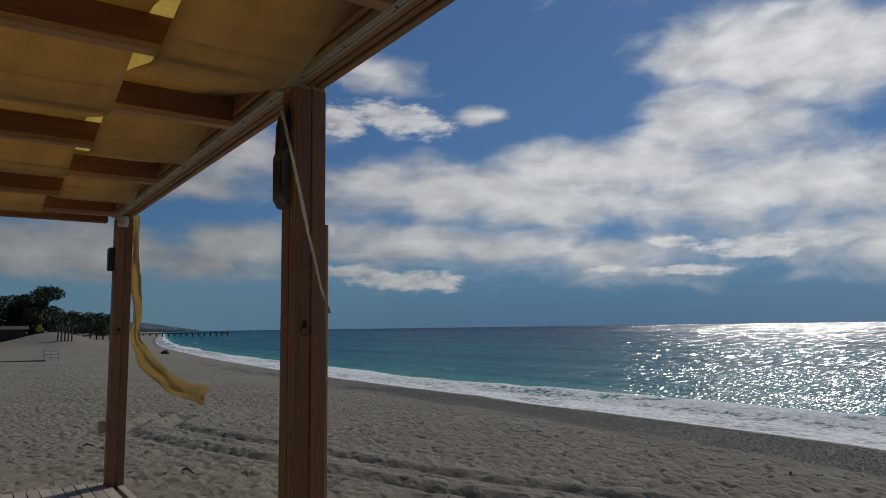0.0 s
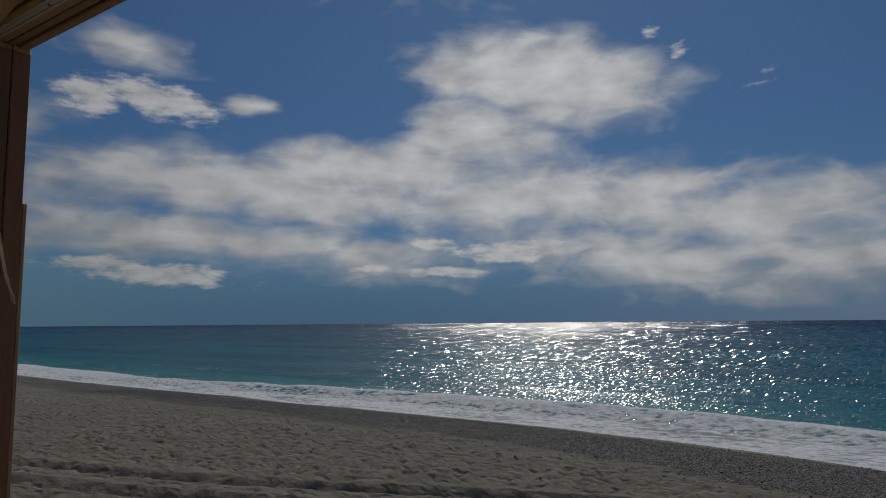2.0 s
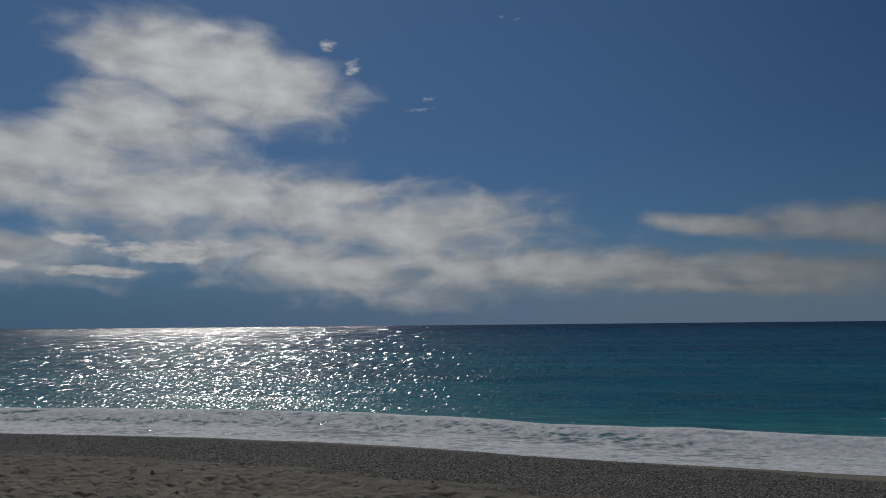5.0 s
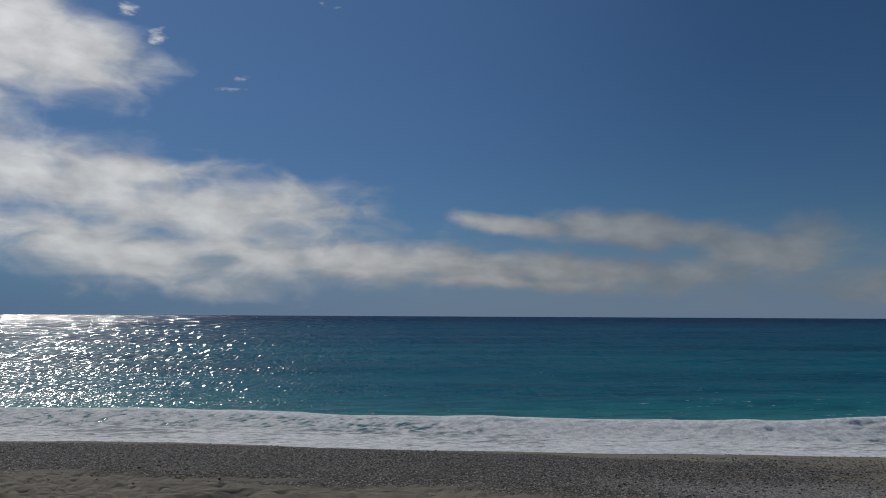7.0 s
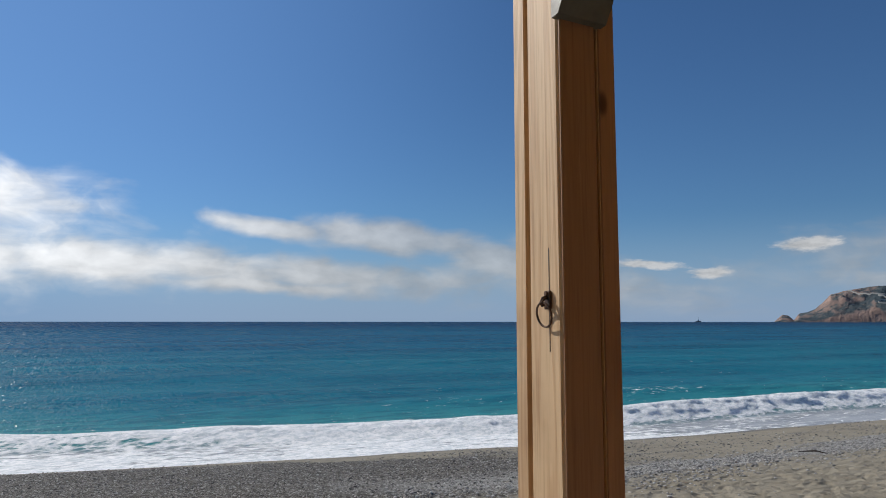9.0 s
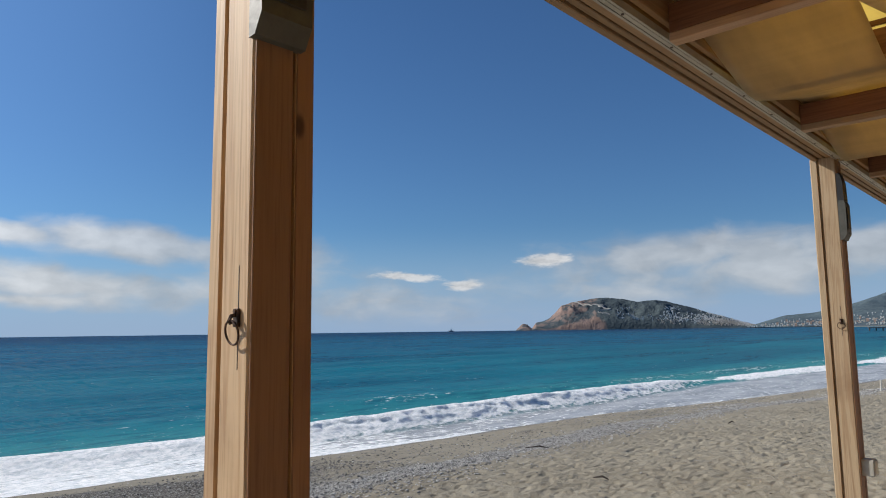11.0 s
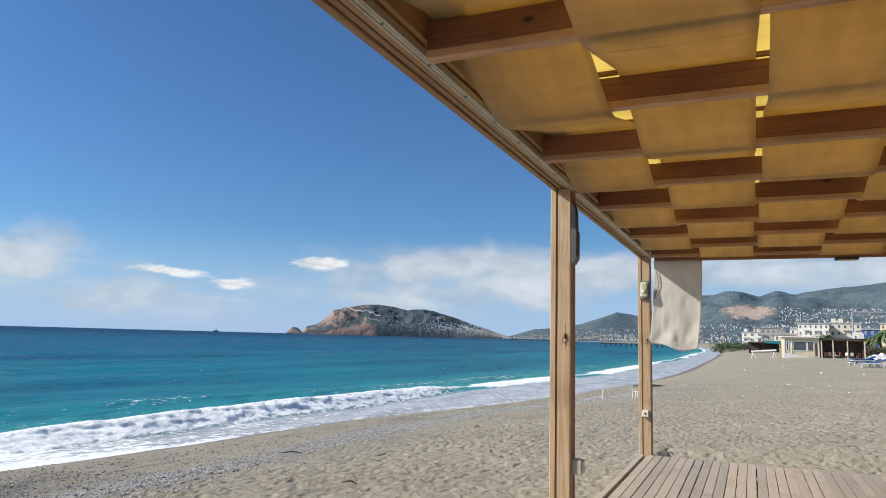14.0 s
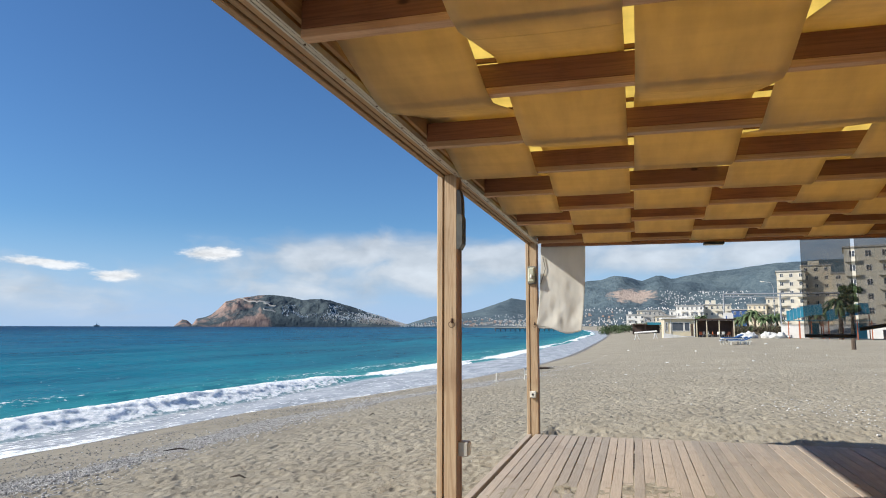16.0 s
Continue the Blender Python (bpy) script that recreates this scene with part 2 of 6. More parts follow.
OLD_WOOD = wood("dark_timber", "z", (0.10, 0.07, 0.05), (0.07, 0.05, 0.035), (0.04, 0.03, 0.02), 0.8)
ALU = plain("dull_aluminium", (0.52, 0.49, 0.43), (0.42, 0.39, 0.33), 9.0, 0.5, 0.35)
IRON = plain("rusty_iron", (0.12, 0.06, 0.035), (0.05, 0.035, 0.03), 60.0, 0.55, 0.6, 0.4, 0.001, grain=300.0)
BLACK = plain("black_plastic", (0.03, 0.03, 0.032), (0.018, 0.018, 0.02), 12.0, 0.45)
GREY_CASE = plain("grey_green_plastic", (0.20, 0.195, 0.17), (0.14, 0.135, 0.115), 14.0, 0.5)
WHITE_CASE = plain("white_plastic", (0.72, 0.7, 0.62), (0.6, 0.57, 0.5), 20.0, 0.4)
GLASS_LAMP = plain("milky_glass", (0.55, 0.56, 0.42), (0.42, 0.43, 0.33), 12.0, 0.2)


def cloth(name, a, c, through_a, share, clear=0.0, rough=0.8):
    """Woven fabric that lets light through; clear is the share of open mesh."""
    m = bpy.data.materials.new(name)
    m.use_nodes = True
    t = m.node_tree
    t.nodes.remove(t.nodes["Principled BSDF"])
    place = node(t, "ShaderNodeNewGeometry").outputs["Position"]
    soft = noise_tex(t, stretched(t, place, (1.2, 5.0, 2.0)), 1.6, 6.0, 0.6)
    streak = noise_tex(t, stretched(t, place, (7.0, 0.8, 0.8)), 1.5, 4.0, 0.6)
    weave = noise_tex(t, place, 420.0, 2.0)
    tone = (soft * 0.6 + streak * 0.4).ramp(0.33, 0.68)
    col = mix(t, tone, a, c)
    n = node(t, "ShaderNodeBump", {"Height": weave, "Strength": 0.25, "Distance": 0.001}).outputs[0]
    one = node(t, "ShaderNodeBsdfDiffuse", {"Color": col, "Roughness": rough, "Normal": n}).outputs[0]
    two = node(t, "ShaderNodeBsdfTranslucent", {"Color": mix(t, tone, through_a, tuple(v * 0.8 for v in through_a)), "Normal": n}).outputs[0]
    both = node(t, "ShaderNodeMixShader", {0: share, 1: one, 2: two}).outputs[0]
    if clear:
        both = node(t, "ShaderNodeMixShader", {0: clear, 1: both, 2: node(t, "ShaderNodeBsdfTransparent").outputs[0]}).outputs[0]
    t.links.new(both, t.nodes["Material Output"].inputs[0])
    return m


CANVAS = cloth("ochre_canvas", (0.68, 0.57, 0.375), (0.58, 0.48, 0.31), (0.92, 0.765, 0.48), 0.58)
TOP_CANVAS = cloth("yellow_awning", (0.72, 0.55, 0.22), (0.65, 0.48, 0.18), (1.0, 0.82, 0.36), 0.85)
FLAG_CANVAS = cloth("faded_yellow_cloth", (0.80, 0.68, 0.40), (0.66, 0.53, 0.27), (0.85, 0.70, 0.38), 0.5)
WHITE_SHEET = cloth("white_sheet", (0.88, 0.86, 0.80), (0.80, 0.78, 0.72), (0.75, 0.73, 0.67), 0.3, 0.10)
DARK_MESH = cloth("dark_windbreak_mesh", (0.12, 0.115, 0.10), (0.10, 0.095, 0.085), (0.15, 0.14, 0.12), 0.3, 0.52)

# ---- making meshes ----


def lattice(ix, iy, seed):
    v = np.sin(ix * 127.1 + iy * 311.7 + seed * 74.7) * 43758.5453
    return v - np.floor(v)


def smooth_noise(x, y, seed=0):
    """Value noise of arrays, 0 to 1."""
    ix, iy = np.floor(x), np.floor(y)
    fx, fy = x - ix, y - iy
    fx, fy = fx * fx * (3 - 2 * fx), fy * fy * (3 - 2 * fy)
    a, b = lattice(ix, iy, seed), lattice(ix + 1, iy, seed)
    c, d = lattice(ix, iy + 1, seed), lattice(ix + 1, iy + 1, seed)
    return (a * (1 - fx) + b * fx) * (1 - fy) + (c * (1 - fx) + d * fx) * fy


def fractal(x, y, seed=0, octaves=4, gain=0.5):
    total, amp, norm = 0.0, 1.0, 0.0
    for i in range(octaves):
        total, norm = total + amp * smooth_noise(x * 2**i + 13.7 * i, y * 2**i - 7.3 * i, seed + i), norm + amp
        amp *= gain
    return total / norm


def sheet(name, x, y, z, mat, attributes=()):
    """One smooth mesh from grids of coordinates; attributes are named grids of numbers."""
    rows, cols = x.shape
    me = bpy.data.meshes.new(name)
    i = np.arange(rows * cols).reshape(rows, cols)
    quads = np.stack([i[:-1, :-1], i[:-1, 1:], i[1:, 1:], i[1:, :-1]], -1).reshape(-1, 4)
    me.vertices.add(rows * cols)
    me.vertices.foreach_set("co", np.stack([x, y, z], -1).astype(np.float32).ravel())
    me.loops.add(quads.size)
    me.loops.foreach_set("vertex_index", quads.astype(np.int32).ravel())
    me.polygons.add(len(quads))
    me.polygons.foreach_set("loop_start", np.arange(0, quads.size, 4, dtype=np.int32))
    me.polygons.foreach_set("loop_total", np.full(len(quads), 4, dtype=np.int32))
    me.update(calc_edges=True)
    me.validate()
    for key, grid in dict(attributes).items():
        me.attributes.new(key, "FLOAT", "POINT").data.foreach_set("value", grid.astype(np.float32).ravel())
    me.polygons.foreach_set("use_smooth", np.ones(len(quads), dtype=bool))
    me.materials.append(mat)
    return new(name, me)


def link_mesh(name, bm, mat, parent=None, smooth=False):
    me = bpy.data.meshes.new(name)
    bm.normal_update()
    bm.to_mesh(me)
    bm.free()
    me.materials.append(mat)
    if smooth:
        me.polygons.foreach_set("use_smooth", np.ones(len(me.polygons), dtype=bool))
    ob = new(name, me)
    ob.parent = parent
    return ob


def part(name, bm, mat, parent, label="", smooth=False):
    ob = link_mesh(name, bm, mat, parent, smooth)
    return tagged(ob, label)


def thing(name, label, category, group="", at=None, kind=""):
    ob = new(name)
    ob.empty_display_size = 0.2
    if at is not None:
        ob.matrix_world = at
    return tagged(ob, label, category, group, kind)


def block(bm, x0, x1, y0, y1, z0, z1, bevel=0.0):
    """A box with softened edges, added to bm."""
    vs = [bm.verts.new((x, y, z)) for x in (x0, x1) for y in (y0, y1) for z in (z0, z1)]
    fs = [bm.faces.new([vs[i] for i in q]) for q in ((0, 1, 3, 2), (4, 6, 7, 5), (0, 4, 5, 1), (2, 3, 7, 6), (0, 2, 6, 4), (1, 5, 7, 3))]
    if bevel:
        bmesh.ops.bevel(bm, geom=list({e for f in fs for e in f.edges}), offset=bevel, segments=1, affect="EDGES", profile=0.5)
    return bm


def boxes(*dims, bevel=0.0):
    bm = bmesh.new()
    for d in dims:
        block(bm, *d, bevel=bevel)
    return bm


def tube(points, radius, sides=8, bm=None, closed=False):
    """A round bar along points; radius is one number or one for each point."""
    bm = bm or bmesh.new()
    pts = [Vector(p) for p in points]
    n = len(pts)
    rad = radius if isinstance(radius, (list, tuple)) else [radius] * n
    loops = []
    for i, p in enumerate(pts):
        a, b = pts[i - 1] if i or closed else p, pts[(i + 1) % n] if i < n - 1 or closed else p
        d = (b - a).normalized()
        u = d.orthogonal().normalized() if not loops else (loops[-1][1] - d * loops[-1][1].dot(d)).normalized()
        w = d.cross(u)
        ring = [bm.verts.new(p + (u * math.cos(k * math.tau / sides) + w * math.sin(k * math.tau / sides)) * rad[i]) for k in range(sides)]
        loops.append((ring, u))
    for i in range(n if closed else n - 1):
        a, b = loops[i][0], loops[(i + 1) % n][0]
        for k in range(sides):
            bm.faces.new((a[k], a[(k + 1) % sides], b[(k + 1) % sides], b[k]))
    if not closed:
        bm.faces.new(loops[0][0][::-1]), bm.faces.new(loops[-1][0])
    return bm


def outline_solid(profile, axis, a, b, bm=None):
    """A flat outline (pairs of numbers) drawn out along an axis from a to b."""
    bm = bm or bmesh.new()

    def at(p, q, s):
        return {"x": (s, p, q), "y": (p, s, q), "z": (p, q, s)}[axis]

    one = [bm.verts.new(at(p, q, a)) for p, q in profile]
    two = [bm.verts.new(at(p, q, b)) for p, q in profile]
    n = len(profile)
    for i in range(n):
        bm.faces.new((one[i], one[(i + 1) % n], two[(i + 1) % n], two[i]))
    bm.faces.new(one[::-1]), bm.faces.new(two)
    bmesh.ops.recalc_face_normals(bm, faces=bm.faces[:])
    return bm


def levels(*spans):
    """Coordinates in steps: spans of (from, to, step), and ('grow', to, factor) that widen."""
    out = [spans[0][0]]
    for s in spans:
        if s[0] == "grow":
            step = out[-1] - out[-2]
            while out[-1] < s[1]:
                step *= s[2]
                out.append(min(out[-1] + step, s[1]))
        else:
            n = max(1, round((s[1] - s[0]) / s[2]))
            out += [s[0] + (s[1] - s[0]) * (i + 1) / n for i in range(n)]
    return np.array(out)


# ---- beach and sea ----
SEA = -1.3
SHORE_X = np.array([-5000, -2600, -1000, -340, -140, -100, -60, -38, -22, -8, 0, 8, 19, 27, 34, 45, 60, 115, 170, 315, 700, 1500, 2600, 3600, 5000], dtype=float)
SHORE_Y = np.array([900, 560, 230, 75, 30.6, 24.4, 18.9, 17.2, 16.8, 16.3, 15.0, 13.0, 11.6, 9.7, 8.6, 6.9, 5.8, 6.4, 7.0, 11, 45, 190, 560, 1150, 2300], dtype=float)


def shore(x):
    """The waterline's y at x, rounded off between its bends and scalloped by the swash."""
    x = np.asarray(x, dtype=float)
    total = 0
    for k in (-1.0, -0.5, 0.0, 0.5, 1.0):
        total = total + np.interp(x + k * np.clip(np.abs(x) * 0.25, 3.0, 300.0), SHORE_X, SHORE_Y)
    return total / 5 + np.clip(60 / (np.abs(x) + 60), 0, 1) * 1.1 * (fractal(x * 0.16, x * 0 + 3.1, 5, 3) - 0.5)


BEACH_D = np.array([-400, -40, -8, -2, 0, 1.2, 2.5, 5, 9, 13.5, 22, 60, 400, 6000], dtype=float)
BEACH_Z = np.array([-12, -7, -2.6, -1.62, -1.3, -1.08, -0.92, -0.70, -0.40, -0.14, -0.08, 0.0, 3.0, 30.0], dtype=float)
TYRES = (np.array([[-1.6, 8.3], [-3.9, 6.8], [-5.4, 5.8], [-7.0, 4.9], [-8.3, 4.35], [-9.65, 3.95], [-10.8, 3.6], [-12.2, 3.2], [-12.9, 3.03], [-13.5, 3.12], [-14.3, 3.55]]),
         np.array([[-2.6, 6.6], [-5.2, 4.9], [-6.8, 4.1], [-8.0, 3.63], [-9.0, 3.25], [-10.4, 2.75], [-12.0, 2.33], [-12.9, 2.26], [-13.6, 2.5], [-14.0, 2.85], [-14.9, 3.3]]))


def tyre_marks(x, y):
    """Depth of the wheel tracks at x, y: two pressed grooves with ribs of the tread and pushed-up rims."""
    out = np.zeros_like(x)
    near = (x > -20) & (x < 0) & (y > 1.5) & (y < 9)
    px, py = x[near], y[near]
    for line in TYRES:
        best, where = np.full(px.shape, 9.0), np.zeros(px.shape)
        run = 0.0
        for a, b in zip(line[:-1], line[1:]):
            d = b - a
            n = np.hypot(*d)
            s = np.clip(((px - a[0]) * d[0] + (py - a[1]) * d[1]) / n / n, 0, 1)
            away = np.hypot(px - a[0] - s * d[0], py - a[1] - s * d[1])
            where = np.where(away < best, run + s * n, where)
            best = np.minimum(best, away)
            run += n
        worn = (0.8 + 0.45 * smooth_noise(where * 1.1, where * 0 + 4, 17)) * (0.85 + 0.2 * np.sin(where * 14.0))
        best = best + 0.05 * (smooth_noise(px * 3.0, py * 3.0, 18) - 0.5)
        out[near] += worn * (-0.10 * np.exp(-((best / 0.13) ** 2)) + 0.025 * np.exp(-(((best - 0.27) / 0.10) ** 2)))
    return out


def footprints(x, y, cell, seed):
    """Trodden hollows with soft rims, one to a cell, of random place, turn and depth."""
    ix, iy = np.floor(x / cell), np.floor(y / cell)
    out = np.zeros_like(x)
    for i in (-1, 0, 1):
        for j in (-1, 0, 1):
            cx, cy = ix + i, iy + j
            px, py = (cx + lattice(cx, cy, seed)) * cell, (cy + lattice(cx, cy, seed + 1)) * cell
            turn, deep = lattice(cx, cy, seed + 2) * math.pi, 0.3 + 0.9 * lattice(cx, cy, seed + 3)
            u, v = x - px, y - py
            a, b = (u * np.cos(turn) + v * np.sin(turn)) / (0.44 * cell), (v * np.cos(turn) - u * np.sin(turn)) / (0.26 * cell)
            r = np.hypot(a, b)
            out += deep * (-np.exp(-(r**3)) + 0.40 * np.exp(-(((r - 1.35) / 0.4) ** 2)))
    return out


def ground_height(x, y, fine=True):
    d = shore(x) - y
    z = np.interp(d, BEACH_D, BEACH_Z)
    dry = np.clip((d - 4.0) / 3.0, 0, 1)
    reach = np.exp(-((np.hypot(x, y) / 160.0) ** 2))
    z = z + dry * 0.10 * (fractal(x * 0.12, y * 0.12, 11, 3) - 0.5) * (0.4 + reach)
    z = z + dry * 1.6 * np.exp(-(((x + 92) / 9) ** 2 + ((y - 9) / 5) ** 2))
    if fine:
        feet = fractal(x * 2.6, y * 2.6, 21, 2, 0.45)
        steps = (0.75 * footprints(x, y, 0.20, 3) + 0.75 * footprints(x + 9.1, y - 4.7, 0.30, 8)) * np.clip(1.0 - (x + 2.0) / 30.0, 0.68, 1.1)
        marks = tyre_marks(x, y)
        quiet = 1 - 0.85 * np.clip(np.abs(marks) / 0.012, 0, 1)
        z = z + dry * np.exp(-((np.hypot(x - 4, y - 4) / 34.0) ** 2)) * quiet * (0.05 * (feet - 0.5) + 0.044 * steps) + marks
        z = z + (1 - dry) * 0.03 * (fractal(x * 1.4, y * 1.4, 44, 3) - 0.5) * np.clip((d + 0.5) / 1.5, 0, 1)
        inside = (x > -8.4) & (x < 9.6) & (y < 1.6)
        z = np.where(inside, np.minimum(z, -0.13), z)
        z = z - 0.16 * np.exp(-(((x - 10.2) / 1.5) ** 4)) * (y < 1.3)
    return z


def sand_material():
    m, t, b, place = material("beach_sand", 0.95, spec=0.25)
    inland = Val(t, node(t, "ShaderNodeAttribute").outputs["Fac"])
    inland.out.node.attribute_name = "inland"
    big, mid = noise_tex(t, place, 0.35, 5.0, 0.6), noise_tex(t, place, 2.8, 6.0, 0.62)
    grain = noise_tex(t, place, 170.0, 3.0)
    dry = mix(t, (mid * 0.5 + big * 0.5).ramp(0.25, 0.75), (0.272, 0.240, 0.176), (0.385, 0.345, 0.262))
    dry = mix(t, grain.ramp(0.3, 0.75, 0.0, 0.35), dry, (0.19, 0.16, 0.13))
    # a belt of shingle above the water, in broken bands
    pebble = node(t, "ShaderNodeTexVoronoi", {"Vector": place, "Scale": 55.0, "Randomness": 1.0})
    tone = Val(t, node(t, "ShaderNodeSeparateColor", {0: pebble.outputs["Color"]}).outputs[0])
    stone = mix(t, tone.ramp(0.2, 0.95), (0.075, 0.067, 0.056), (0.37, 0.342, 0.295))
    stone = mix(t, tone.ramp(0.84, 0.93), stone, (0.70, 0.68, 0.64))
    pale = Val(t, node(t, "ShaderNodeAttribute").outputs["Fac"])
    pale.out.node.attribute_name = "pale"
    stone = mix(t, pale, stone, mix(t, tone.ramp(0.1, 0.8), (0.22, 0.21, 0.195), (0.60, 0.58, 0.54)))
    wobble = noise_tex(t, stretched(t, place, (0.25, 1.0, 1.0)), 0.8, 5.0, 0.6)
    stony = Val(t, node(t, "ShaderNodeAttribute").outputs["Fac"])
    stony.out.node.attribute_name = "stony"
    patchy = noise_tex(t, stretched(t, place, (0.35, 1.2, 1.0)), 1.7, 5.0, 0.65)
    shingle = (stony * 1.15 + (patchy - 0.5) * 2.4 - 0.38).ramp(0.0, 0.5)
    col = mix(t, shingle * 0.9, dry, stone)
    # soaked by the swash
    wet = (inland + (wobble - 0.5) * 0.9).ramp(0.35, 1.5, 1.0, 0.0)
    col = mix(t, wet * 0.75, col, (0.115, 0.092, 0.068))
    t.links.new(col, b.inputs["Base Color"])
    t.links.new(wet.ramp(0.0, 1.0, 0.95, 0.38).out, b.inputs["Roughness"])
    b.inputs["Diffuse Roughness"].default_value = 0.3
    bumps = noise_tex(t, place, 9.0, 5.0, 0.6) * 0.2 + grain * 0.10 + Val(t, pebble.outputs["Distance"]).ramp(0.0, 0.7, 1.0, 0.0) * shingle * 0.45

    def rounded(at, scale):
        v = node(t, "ShaderNodeTexVoronoi", {"Vector": at, "Scale": scale})
        v.feature = "SMOOTH_F1"
        v.inputs["Smoothness"].default_value = 0.55
        return Val(t, v.outputs["Distance"]).ramp(0.0, 0.6)

    trod = node(t, "ShaderNodeTexNoise", {"Vector": place, "Scale": 3.0, "Detail": 2.0}).outputs["Color"]
    trod = node(t, "ShaderNodeVectorMath", {0: node(t, "ShaderNodeVectorMath", {0: trod, 1: (0.12, 0.12, 0.0)}, operation="MULTIPLY").outputs[0], 1: place}, operation="ADD").outputs[0]
    hollow = rounded(stretched(t, trod, (0.9, 1.25, 0.0)), 6.0)
    toes = rounded(stretched(t, trod, (0.9, 1.2, 0.0)), 12.0)
    clods = Val(t, node(t, "ShaderNodeTexVoronoi", {"Vector": trod, "Scale": 34.0}).outputs["Distance"]).ramp(0.0, 0.55)
    loose = inland.ramp(4.0, 7.0)
    relief(t, b, bumps * 0.9 + hollow * loose * 0.42 + toes * loose * 0.12 + clods * loose * 0.04, 1.0, 0.07)
    return m


def make_ground():
    xs = levels((-19, 22, 0.055), ("grow", 5000, 1.05))
    left = levels((19, 19.055, 0.055), ("grow", 5000, 1.05))
    xs = np.concatenate([-left[::-1][:-1], xs])
    ds = levels((-30, -6, 3.0), (-6, -1, 0.5), (-1, 5, 0.085), (5, 15, 0.055), ("grow", 5000, 1.12))
    d, x = np.meshgrid(ds, xs, indexing="ij")
    y = shore(x) - d
    z = ground_height(x, y)
    # where pebbles lie: a broad dark belt, narrowing to a band along the upper tide line
    bend = d + 1.4 * (fractal(x * 0.22, d * 0.3, 46, 3) - 0.5) - 1.4 * np.exp(-(((x - 5.5) / 3.0) ** 2))
    wide = np.clip((bend - 1.0) / 0.8, 0, 1) * np.clip((6.6 - bend) / 1.6, 0, 1) * np.clip((9.0 - x) / 5.0, 0.32, 1)
    band = np.exp(-(((bend - 4.7) / 0.6) ** 2)) * np.clip((x - 2.0) / 3.0, 0, 1)
    stony = np.maximum(wide, 0.9 * band) * np.exp(-((np.abs(x) / 50.0) ** 2))
    ob = sheet("ground", x, y, z, sand_material(), {"inland": d, "stony": stony, "pale": np.clip(band * 1.5, 0, 1)})
    return tagged(ob, "pale grey-brown beach sand with footprints, tyre marks and shingle", "sand", kind="structure")


make_ground()


